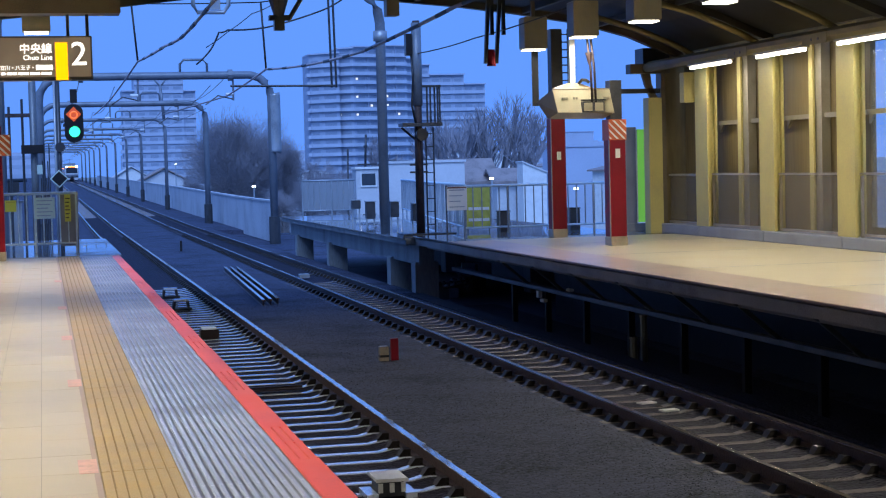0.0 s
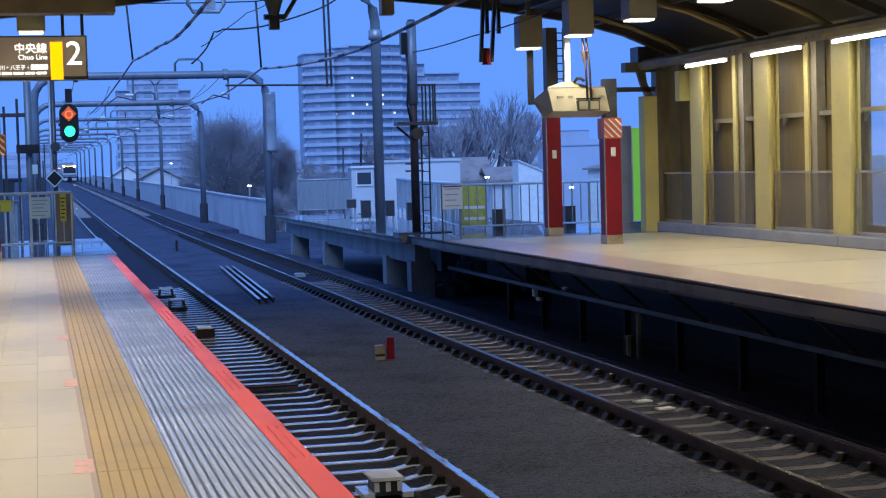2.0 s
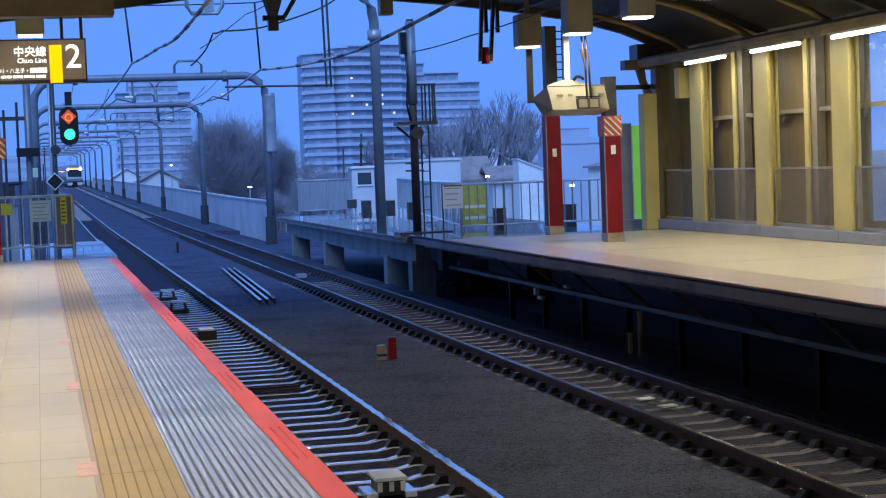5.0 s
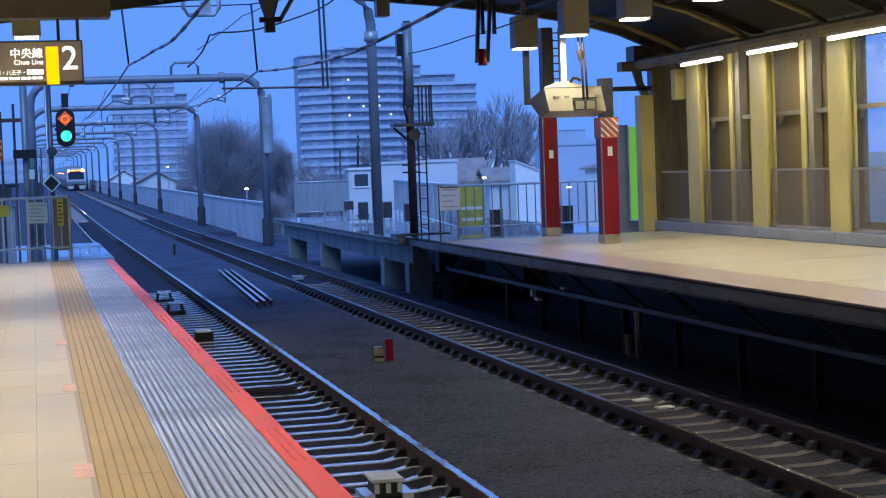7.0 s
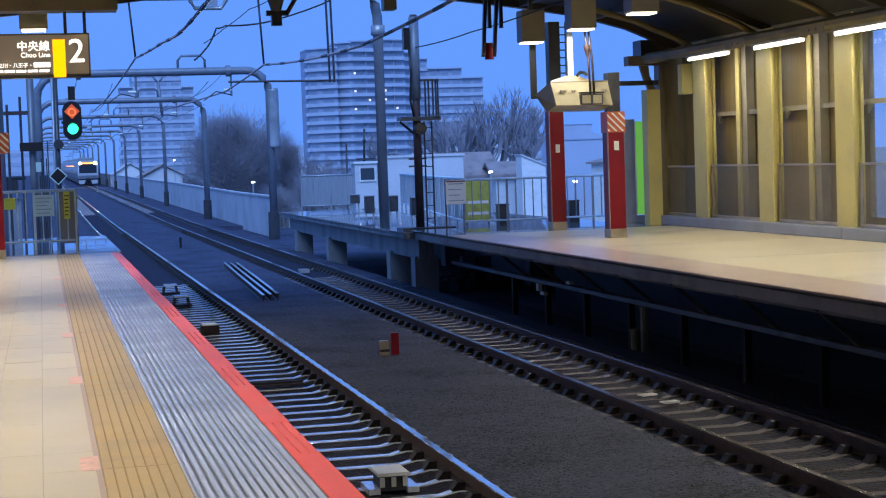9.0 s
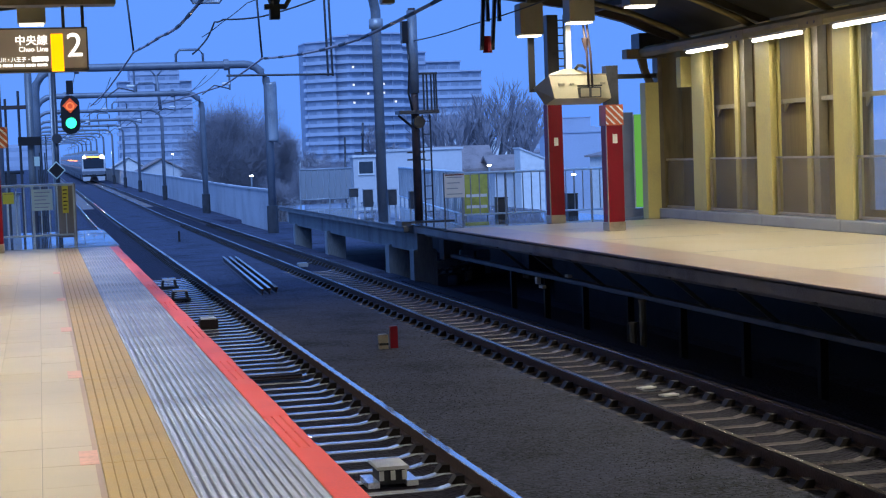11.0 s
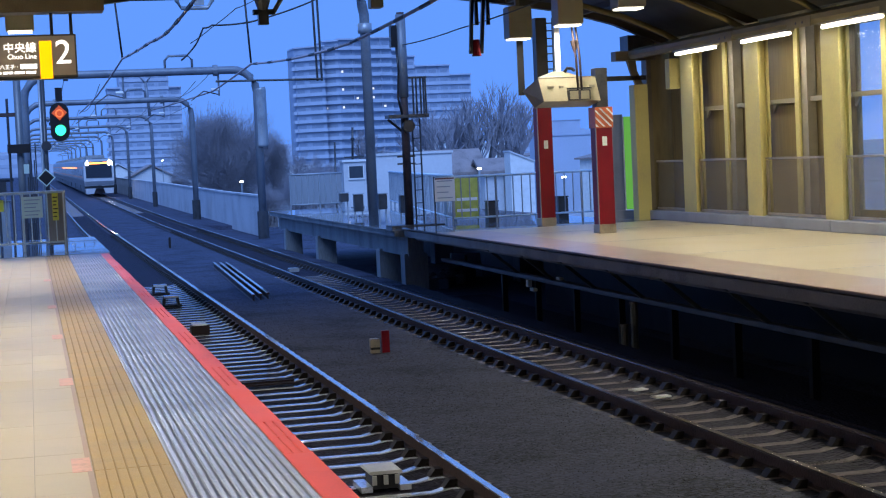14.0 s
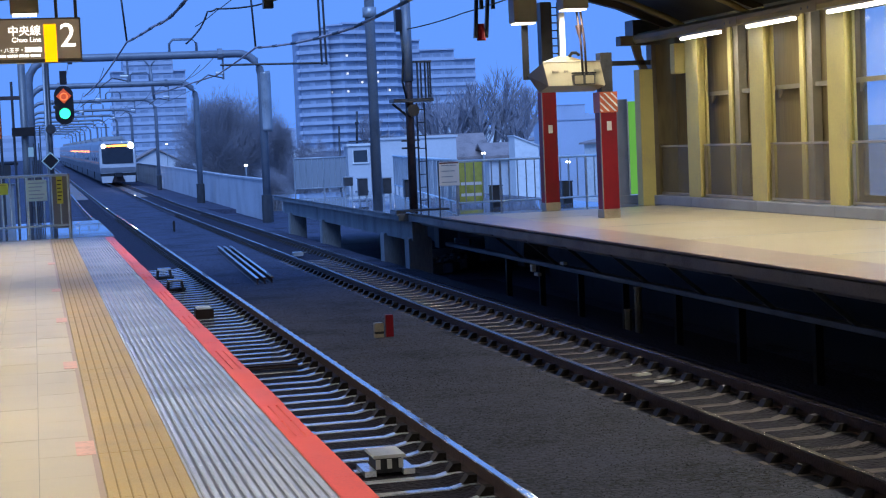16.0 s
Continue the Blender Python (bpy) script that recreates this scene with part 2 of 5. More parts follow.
def mesh_of(name, mb, material, smooth=False):
    me = bpy.data.meshes.new(name)
    me.from_pydata(mb.v, [], mb.f)
    me.materials.append(material)
    if smooth:
        for p in me.polygons:
            p.use_smooth = len(p.vertices) == 4
    me.update()
    return me


def part(name, mb, material, parent=None, label="", smooth=False, kind=""):
    ob = new(name, mesh_of(name, mb, material, smooth))
    ob.parent = parent
    return tagged(ob, label=label, kind=kind)


def thing(name, label, category, at=(0, 0, 0), group="", kind="", turn=0):
    ob = new(name)
    ob.matrix_basis = pose(*at, 0, 0, turn)
    ob.empty_display_size = 0.2
    return tagged(ob, label, category, group, kind)


def structure(name, mb, material, label, smooth=False):
    return tagged(part(name, mb, material, None, "", smooth), label, name.replace("_", " "), kind="structure")


NEAR, FAR = 2.885, 6.605        # track centres
EDGE1, EDGE2 = 1.405, 8.07      # platform edges
SHED = 34.4                     # where the shed roof ends
WALL = 13.0                     # inner face of the shed's wall
DECK1 = 42.0                    # where the tiled platform ends
RAIL = -1.1                     # top of the rails


def grade(y):
    return 0.0045 * max(0.0, y - 85.0)


M["screen"] = glass("smoked_screen_panel", (0.32, 0.28, 0.21), 0.22, 0.2)
M_GLASS = glass("clear_glazing", (0.9, 0.95, 1.0), 0.12)


# ---- ground, viaduct and tracks ----
gm = MB()
gm.add([(-3000, -500, -6), (3000, -500, -6), (3000, 4500, -6), (-3000, 4500, -6)], [(0, 1, 2, 3)])
structure("ground", gm, M["ground"], "dark flat town ground reaching the horizon")

vb = MB()
BED = [(-11, -3.2), (18, -3.2), (18, -1.62), (8.6, -1.62), (8.2, -1.30)]
for c in (FAR, NEAR):
    BED += [(c + 0.86, -1.262), (c + 0.74, -1.27), (c + 0.45, -1.272), (c + 0.3, -1.33), (c - 0.3, -1.33), (c - 0.45, -1.272), (c - 0.74, -1.27), (c - 0.86, -1.262)]
BED += [(-11, -1.29)]
vb.extrude(BED, -16, 85, n=1)
vb.extrude([(-11, -3.2), (10.3, -3.2), (10.3, -1.45), (8.5, -1.35)] + BED[4:], 85, 700, n=60, lift=grade)
bed = structure("track_bed", vb, M["ballast"], "dark ballast bed of crushed stone under two tracks")

# darker ballast strip between each pair of rails
for c in (FAR, NEAR):
    part("stained_ballast", MB().extrude([(c - 0.46, -1.34), (c + 0.46, -1.34), (c + 0.46, -1.269), (c + 0.3, -1.303), (c - 0.3, -1.303), (c - 0.46, -1.269)], -16, 700, n=90, lift=grade), M["ballast_darker"], bed, "darker ballast between rails")

# loose stones on the bed, near the camera
rs = random.Random(3)
stones = MB(), MB()
for i in range(46000):
    sb = stones[i % 2]
    u = rs.random()
    y = 8 + 40 * u ** 1.6
    x = rs.uniform(3.72, 5.78)
    z = -1.268
    s = rs.uniform(0.012, 0.034)
    a = rs.uniform(0, 6.28)
    vs = []
    for k in range(4):
        q = a + k * 1.57 + rs.uniform(-0.4, 0.4)
        vs.append((x + s * math.cos(q) * rs.uniform(0.7, 1.2), y + s * math.sin(q), z - 0.01))
    vs.append((x + rs.uniform(-s, s) * 0.4, y + rs.uniform(-s, s) * 0.4, z + s * rs.uniform(0.25, 0.55)))
    sb.add(vs, [(0, 1, 4), (1, 2, 4), (2, 3, 4), (3, 0, 4)])
part("ballast_stone", stones[0], M["stone"], bed, "loose grey crushed stones", kind="stuff")
part("ballast_stone", stones[1], M["stone_dark"], bed, "loose dark crushed stones", kind="stuff")

HEAD = [(-0.0325, -0.012), (-0.0325, -0.036), (-0.009, -0.046), (-0.009, -0.125), (-0.062, -0.14), (-0.062, -0.153),
        (0.062, -0.153), (0.062, -0.14), (0.009, -0.125), (0.009, -0.046), (0.0325, -0.036), (0.0325, -0.012)]
TOP = [(-0.0325, -0.012), (0.0325, -0.012), (0.0325, -0.003), (0.029, 0.0), (-0.029, 0.0), (-0.0325, -0.003)]


def sleeper_mesh():
    mb = MB()
    xs = [-1.0, -0.72, -0.45, -0.30, 0.30, 0.45, 0.72, 1.0]
    zs = [-0.03, 0.0, 0.0, -0.035, -0.035, 0.0, 0.0, -0.03]
    hw = [0.075, 0.075, 0.065, 0.05, 0.05, 0.065, 0.075, 0.075]
    vs, fs = [], []
    for x, z, w in zip(xs, zs, hw):
        vs += [(x, -w - 0.035, z - 0.13), (x, -w, z), (x, w, z), (x, w + 0.035, z - 0.13)]
    for i in range(7):
        for k in range(3):
            fs.append((i * 4 + k, i * 4 + 4 + k, i * 4 + 5 + k, i * 4 + 1 + k))
    fs += [(0, 1, 2, 3), (31, 30, 29, 28)]
    mb.add(vs, fs)
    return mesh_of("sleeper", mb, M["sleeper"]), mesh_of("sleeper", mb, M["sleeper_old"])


SLEEPERS = sleeper_mesh()
PITCH = 0.533


def track(name, cx, label, phase, top):
    tr = thing(name, label, "railway track", (cx, 0, RAIL), kind="structure")
    for sx in (-1, 1):
        rail = part("rail", MB().extrude([(x + sx * 0.566, z) for x, z in HEAD], -16, 700, n=90, lift=grade), M["railrust"], tr, "rust-brown steel rail")
        part("rail_head", MB().extrude([(x + sx * 0.566, z) for x, z in TOP], -16, 700, n=90, lift=grade), top, rail, "worn rail head")
    far, fast, tips = MB(), MB(), MB()
    k = -42
    y = 8.0 + phase - 42 * PITCH
    while y < 330:
        dz = grade(y) - 0.158
        if k < 190:
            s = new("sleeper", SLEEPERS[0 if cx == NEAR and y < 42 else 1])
            s.parent = tr
            s.location = (rs.uniform(-0.012, 0.012), y, dz - (0.02 if y > 42 else 0))
            s.rotation_euler = (0, 0, rs.uniform(-0.008, 0.008))
        else:
            far.box(-0.8, 0.8, y - 0.085, y + 0.085, dz - 0.1, dz - 0.022)
        if y < 75:
            for sx in (-1, 1):
                for d in (-1, 1):
                    x = sx * 0.566 + d * 0.115
                    fast.extrude([(x - 0.06, dz), (x + 0.06, dz), (x + 0.035 - d * 0.03, dz + 0.07), (x - 0.035 - d * 0.03, dz + 0.07)], y - 0.06, y + 0.06 + rs.uniform(-0.01, 0.01))
                # clip tips on the near track, coloured pale for their glints
                if cx == NEAR:
                    x = sx * 0.566 + 0.082
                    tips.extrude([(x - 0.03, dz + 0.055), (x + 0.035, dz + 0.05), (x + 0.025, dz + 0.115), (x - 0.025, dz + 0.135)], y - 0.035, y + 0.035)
        y += PITCH
        k += 1
    part("far_sleepers", far, M["sleeper_old"], tr, "distant concrete sleepers", kind="stuff")
    if cx == NEAR:
        part("clip_tip_row", tips, M["cliptip"], tr, "pale tips of rail clips, glint put into their colour", kind="stuff")
        # thin added strips draw the reflection along the rail foot
        for x in (-0.566, 0.566):
            part("foot_edge", MB().box(x - 0.078, x - 0.060, -16, 75, -0.142, -0.130), M["railworn"], tr, "added pale strip for the sheen on the rail foot")
    part("fastening_row", fast, M["clip"], tr, "dark rusty rail fastenings", kind="stuff")
    return tr


track("track_1", NEAR, "near track with polished rail on concrete sleepers", 0.1, M["railtop"])
track("track_2", FAR, "far track with rusty rails on concrete sleepers", 0.35, M["railworn"])

# ---- platforms ----
p1 = MB()
p1.extrude([(-9, -1.5), (0.9, -1.5), (0.9, -0.32), (EDGE1 - 0.03, -0.32), (EDGE1 - 0.03, -0.03), (-9, -0.03)], -16, DECK1)
plat1 = structure("platform_1", p1, M["concrete"], "concrete platform with tiled deck and red edge")
part("tile_bed", MB().box(-9, 0.245, -16, SHED - 0.9, -0.03, -0.006), M["grout"], plat1, "tile grout bed")
part("outdoor_deck", MB().box(-9, EDGE1 + 0.05, SHED - 0.9 + 0.004, DECK1, -0.03, -0.004), M["wet"], plat1, "wet grey deck beyond the roof")
part("yellow_bed", MB().box(0.245, 0.648, -16, SHED - 0.9, -0.03, -0.007), M["yellow_dark"], plat1, "dark grooves of the yellow paving")
part("strip_bed", MB().box(0.648, EDGE1, -16, SHED - 0.9, -0.03, -0.009), M["strip_dark"], plat1, "dark bed under the ribbed strips")

p2 = MB()
p2.extrude([(EDGE2 + 0.05, -0.205), (EDGE2 + 0.30, -0.215), (EDGE2 + 0.32, -0.30), (WALL + 5, -0.30), (WALL + 5, -0.02), (EDGE2 + 0.10, -0.02), (EDGE2 + 0.10, -0.06), (EDGE2 + 0.05, -0.065)], -16, 37.2)
OUT2 = SHED - 0.6
plat2 = structure("platform_2", p2, M["concrete"], "overhanging concrete platform slab with cream floor")
part("floor_finish", MB().box(EDGE2 + 0.95, WALL, -16, OUT2, -0.02, 0.0), M["floor2"], plat2, "smooth cream floor")
for k in range(7):
    part("floor_seam", MB().box(EDGE2 + 0.95, WALL - 0.06, 31.2 - k * 4.2, 31.212 - k * 4.2, 0.0, 0.0012), M["kerb"], plat2, "thin dark floor joint")
part("edge_finish", MB().extrude([(EDGE2, -0.03), (EDGE2 + 0.098, -0.03), (EDGE2 + 0.098, -0.019), (EDGE2 + 0.947, -0.019), (EDGE2 + 0.947, 0.0), (EDGE2 + 0.012, 0.0), (EDGE2, -0.008)], -16, OUT2), M["edge2"], plat2, "pinkish brown edge band")
part("outdoor_finish", MB().box(EDGE2, WALL + 0.6, OUT2 + 0.002, 37.2, -0.02, -0.002), M["wet"], plat2, "wet floor beyond the roof")
# trestles that carry the slab; wall and posts have its deep shade in their colour
for i in range(18):
    y = 18.54 - 11 * 2.26 + i * 2.26
    part("slab_bracket", MB().extrude([(8.30, -0.215), (8.38, -0.215), (8.98, -0.72), (8.90, -0.72)], y - 1.14, y - 1.06), M["galv_dark"], plat2, "slanted steel slab bracket")
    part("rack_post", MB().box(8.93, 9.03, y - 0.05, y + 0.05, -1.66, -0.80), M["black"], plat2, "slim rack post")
for y, z, w, h in ((29.98, -0.92, 0.07, 0.13), (29.7, -0.98, 0.12, 0.06), (28.1, -0.68, 0.1, 0.05)):
    part("cable_box", MB().box(8.82, 8.895, y - w, y + w, z, z + h, bev=0.006), M["white"], plat2, "small pale cable box on the rack")
# strip laid over the ballast, coloured dark for the shade under the slab
part("dark_ground", MB().extrude([(7.75, -1.30), (8.2, -1.34), (8.6, -1.66), (9.9, -1.66), (9.9, -1.60), (8.62, -1.60), (8.22, -1.285), (7.75, -1.255)], -16, 37), M["ballast_darker"], plat2, "ballast under the slab, shade put into its dark colour")
bm_ = MB().box(8.9, 9.05, -16, 37, -0.80, -0.72, bev=0.01)
part("cable_rack", bm_, M["galv_dark"], plat2, "dark cable rack under the slab")
part("rear_wall", MB().box(10.4, 10.7, -16, 34, -1.62, -0.3), M["black"], plat2, "black wall under the slab, coloured for deep shade")

# outdoor end of platform 2, on concrete piers
d2 = MB()
d2.extrude([(8.2, -0.66), (8.55, -0.66), (8.55, -0.24), (12.9, -0.24), (12.9, -0.08), (7.9, -0.08), (7.9, -0.19), (8.2, -0.22)], 37.21, 57.5)
deck = structure("outdoor_platform_end", d2, M["pier"], "weathered concrete deck on piers beyond the roof")
part("deck_finish", MB().box(7.86, 12.95, 37.21, 57.7, -0.08, -0.045), M["wet"], deck, "wet grey deck surface")
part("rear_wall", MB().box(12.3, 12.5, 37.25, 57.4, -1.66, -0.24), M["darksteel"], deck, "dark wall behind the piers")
for y in (37.5, 40.3, 49.3, 55.7):
    part("pier", MB().box(8.12, 8.66, y - 0.22, y + 0.22, -1.7, -0.6, bev=0.03), M["pier"], deck, "square concrete pier")
    part("pier", MB().box(11.6, 12.2, y - 0.3, y + 0.3, -1.7, -0.2, bev=0.03), M["pier"], deck, "square concrete pier")

# ---- shed: wall, roof, end ----
ARCH = [(-9, 3.3), (-6, 3.85), (-3, 4.3), (-0.66, 4.62), (1.62, 4.85), (3.2, 5.03), (4.9, 5.08), (6.55, 5.0), (8.46, 4.83), (9.7, 4.68), (10.9, 4.5), (11.6, 4.34), (12.2, 4.18), (13.0, 3.85), (13.4, 3.7)]


def arch_z(x):
    for (a, za), (b, zb) in zip(ARCH, ARCH[1:]):
        if a <= x <= b:
            return za + (zb - za) * (x - a) / (b - a)
    return ARCH[-1][1]


rb = MB()
rb.extrude([(x, z + 0.14) for x, z in ARCH] + [(x, z + 0.42) for x, z in reversed(ARCH)], -16, SHED)
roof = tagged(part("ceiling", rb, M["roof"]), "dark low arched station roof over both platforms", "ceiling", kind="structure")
for i in range(9):
    y = SHED - 0.25 - i * 4.6
    r = MB()
    r.extrude([(x, z) for x, z in ARCH] + [(x, z + 0.2) for x, z in reversed(ARCH)], y, y + 0.2)
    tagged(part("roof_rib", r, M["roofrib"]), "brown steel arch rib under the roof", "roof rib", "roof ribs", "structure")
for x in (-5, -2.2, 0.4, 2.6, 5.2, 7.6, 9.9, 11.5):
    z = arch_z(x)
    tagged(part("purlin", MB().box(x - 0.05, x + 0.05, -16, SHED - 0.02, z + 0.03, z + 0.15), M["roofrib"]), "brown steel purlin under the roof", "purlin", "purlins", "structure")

# wall behind platform 2, bay by bay
COLS = [34.55] + [32.31 - 3.17 * i for i in range(16)]
wl2 = MB()
wl2.box(WALL + 0.52, WALL + 0.62, -16, 26.0, -0.3, 0.35)
wl2.box(WALL + 0.52, WALL + 0.62, 26.0, SHED, -0.3, 4.0)
wl2.box(WALL + 0.52, WALL + 0.62, -16, 26.0, 3.45, 4.0)
wall = structure("wall_east", wl2, M["panel"], "grey-brown panelled side wall of the shed")
for a, b in zip(COLS, COLS[1:]):
    kb = MB()
    kb.box(WALL - 0.05, WALL + 0.52, b + 0.012, a - 0.012, 0.0, 0.2, bev=0.015)
    part("kerb_block", kb, M["kerb"], wall, "blue-grey kerb block")
for i, y in enumerate(COLS[1:]):
    c = MB()
    c.box(WALL + 0.04, WALL + 0.09, y - 0.32, y + 0.32, 0.2, 3.75)
    c.box(WALL + 0.09, WALL + 0.29, y - 0.04, y + 0.04, 0.2, 3.75)
    c.box(WALL + 0.29, WALL + 0.34, y - 0.13, y + 0.13, 0.2, 3.75)
    part("column", c, M["cream"], wall, "cream painted steel column")
    part("knee_brace", MB().tube([(WALL + 0.1, y, 3.55), (WALL - 0.45, y, 3.85), (WALL - 1.3, y, 4.2), (WALL - 2.4, y, 4.5)], 0.06, 6), M["lampgutter"], wall, "brown curved knee brace", smooth=True)
    if i < 15:
        yb = COLS[i + 2]
        m = y + (yb - y) * 0.46
        n = MB()
        n.box(WALL + 0.27, WALL + 0.31, m - 0.02, m + 0.14, 0.2, 3.7)
        n.box(WALL + 0.31, WALL + 0.50, m + 0.02, m + 0.08, 0.2, 3.7)
        part("mullion", n, M["cream"], wall, "slim cream steel mullion")
        # the mullion's side face is coloured brown for the shade on it
        part("mullion_side", MB().box(WALL + 0.33, WALL + 0.50, m - 0.24, m + 0.018, 0.2, 3.7), M["boxdark"], wall, "side of the mullion, its shade put into brown")
        h = MB()
        h.box(WALL + 0.38, WALL + 0.5, yb + 0.1, y - 0.1, 2.235, 2.315)
        part("crossbar", h, M["boxdark"], wall, "brown horizontal wall bar")
        for yy, d in ((y - 0.14, -1), (m + 0.15, 1)):
            part("gusset", MB().add([(WALL + q, yy, 2.235) for q in (0.40, 0.44)] + [(WALL + q, yy + d * 0.16, 2.235) for q in (0.40, 0.44)] + [(WALL + q, yy, 2.08) for q in (0.40, 0.44)],
                 [(0, 2, 4), (1, 5, 3), (0, 1, 3, 2), (2, 3, 5, 4), (0, 4, 5, 1)]), M["boxdark"], wall, "small triangular gusset")
        s = MB()
        s.box(WALL + 0.14, WALL + 0.17, yb + 0.36, y - 0.36, 0.26, 1.235)
        part("screen_panel", s, M["screen"], wall, "smoked guard panel")
        g = MB()
        g.box(WALL + 0.12, WALL + 0.19, yb + 0.325, y - 0.325, 1.235, 1.27)
        g.box(WALL + 0.12, WALL + 0.19, yb + 0.325, y - 0.325, 0.22, 0.26)
        part("guard_rail", g, M["base"], wall, "worn metal guard rail")
        for yy in (yb + 0.345, y - 0.345):
            part("guard_post", MB().box(WALL + 0.13, WALL + 0.18, yy - 0.02, yy + 0.02, 0.2, 1.22), M["base"], wall)
part("screen_panel", MB().box(WALL + 0.14, WALL + 0.17, 32.72, 34.36, 0.26, 1.22), M["screen"], wall, "smoked guard panel")
part("guard_rail", MB().box(WALL + 0.12, WALL + 0.19, 32.69, 34.4, 1.22, 1.26).box(WALL + 0.12, WALL + 0.19, 32.69, 34.4, 0.22, 0.26), M["base"], wall, "worn metal guard rail")
part("end_post", MB().box(WALL - 0.3, WALL + 0.0, 34.42, 34.75, 0, 2.9), M["cream"], wall, "cream end post")
# the end post goes on upwards in brown, for the shadow up there
part("upper_post", MB().box(WALL + 0.0, WALL + 0.1, 34.44, 34.75, 0, 4.0), M["roofsteel"], wall, "upper end post, its shadow put into brown")
part("end_panel", MB().box(WALL + 0.1, WALL + 0.66, 34.5, 34.7, 0, 4.0), M["panel"], wall, "dark end panel")
part("glazing", MB().box(WALL + 0.55, WALL + 0.57, -16, 26.0, 0.35, 3.45), M_GLASS, wall, "clear glazing")

# plain closing walls, out of sight
tagged(part("wall_west", MB().box(-9.3, -9, -16, SHED, -1.5, 4), M["panel"]), "plain grey-brown wall closing the shed", "wall", kind="structure")
tagged(part("wall_south", MB().box(-9.3, 18, -16.3, -16, -3, 6), M["panel"]), "plain grey-brown wall closing the shed", "wall", kind="structure")

# lamps along the wall, on a pipe
part_pipe = MB().extrude([(12.63, 3.45), (12.79, 3.45), (12.84, 3.52), (12.84, 3.60), (12.78, 3.66), (12.66, 3.66), (12.58, 3.60), (12.58, 3.52)], -16, 34.9)
lamp_rail = tagged(part("lamp_rail", part_pipe, M["lampgutter"]), "long olive-brown lamp rail along the shed wall", "lamp rail", kind="structure")
for i in range(12):
    y0 = 28.9 - i * 3.22
    part("joint_plate", MB().box(12.572, 12.578, y0, y0 + 0.9, 3.42, 3.60), M["lampgutter"], lamp_rail, "flat joint plate")
    for yy in (0.3, 0.55):
        part("bolt_hole", MB().disc((12.566, y0 + yy, 3.5), (1, 0, 0), 0.025, 0.005, 10), M["black"], lamp_rail, "dark bolt hole")
WARM = (1.0, 0.94, 0.80)
for i in range(13):
    y0 = 29.95 - i * 3.22
    lt = thing("wall_lamp", "lit fluorescent tube lamp under the lamp rail", "lamp", (12.71, y0, 3.38), "lamps along the wall")
    part("housing", MB().box(-0.07, 0.07, 0, 2.05, 0.035, 0.08), M["boxdark"], lt)
    part("tube", MB().tube([(0, 0.03, 0.0), (0, 2.02, 0.0)], 0.029, 10), M["tube"], lt, "glowing white tube", smooth=True)
    area_lamp(12.7, y0 + 1.0, 3.33, 0.1, 2.0, 28, WARM)

# lamp housings hanging from the roof over both platforms;
# the row at x -3.6 is unseen, added to light the tiled platform
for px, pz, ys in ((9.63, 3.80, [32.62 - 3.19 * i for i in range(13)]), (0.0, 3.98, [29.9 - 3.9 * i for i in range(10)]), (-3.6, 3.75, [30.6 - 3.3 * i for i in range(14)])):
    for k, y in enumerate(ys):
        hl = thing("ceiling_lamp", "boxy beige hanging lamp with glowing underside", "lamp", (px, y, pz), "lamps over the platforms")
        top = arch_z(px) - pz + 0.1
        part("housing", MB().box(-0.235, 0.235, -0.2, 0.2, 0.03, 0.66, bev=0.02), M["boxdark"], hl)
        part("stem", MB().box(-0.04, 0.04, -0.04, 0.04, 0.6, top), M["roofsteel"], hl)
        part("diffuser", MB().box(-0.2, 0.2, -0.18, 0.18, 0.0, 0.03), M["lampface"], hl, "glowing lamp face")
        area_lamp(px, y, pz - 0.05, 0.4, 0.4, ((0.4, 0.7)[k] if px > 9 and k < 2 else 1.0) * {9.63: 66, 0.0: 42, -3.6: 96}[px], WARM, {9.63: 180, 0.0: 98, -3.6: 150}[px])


# ---- red columns ----
def red_column(x, y, h, label, red_top=2.5):
    c = thing("red_column", label, "column", (x, y, 0), "red columns")
    part("shaft", MB().box(-0.15, 0.15, -0.17, 0.17, 0.14, min(h, red_top), bev=0.02), M["red"], c)
    # above the red paint the bare shaft's colour also holds its shadow
    if h > red_top:
        part("upper_shaft", MB().box(-0.11, 0.11, -0.13, 0.13, red_top, h), M["darksteel"], c, "unpainted upper shaft, darkened in colour for shadow")
    part("base_cover", MB().box(-0.16, 0.16, -0.18, 0.18, 0.0, 0.17, bev=0.015), M["base"], c, "scuffed metal base cover")
    part("flange", MB().box(-0.162, -0.150, -0.165, -0.12, 0.14, min(h, red_top)), M["base"], c, "grey side channel")
    n = MB().box(-0.045, 0.045, -0.182, -0.173, 1.62, 1.79)
    part("notice", n, M["board"], c, "small white notice")
    return c


rc1 = red_column(10.55, 34.2, 4.35, "red painted steel column beside the platform end")
for x in (0.15, 0.29):
    part("cable_ladder_rail", MB().box(x - 0.012, x + 0.012, -0.03, 0.0, 2.9, 4.35), M["black"], rc1)
for k in range(9):
    part("cable_ladder_rung", MB().box(0.15, 0.29, -0.025, -0.01, 2.95 + k * 0.16, 2.975 + k * 0.16), M["black"], rc1)
wrap = red_column(10.35, 29.9, 3.05, "red painted steel column with striped warning wrap", 2.3)
part("warning_wrap", MB().box(-0.17, 0.17, -0.19, 0.19, 1.95, 2.33), M["orange_wrap"], wrap, "orange warning wrap")


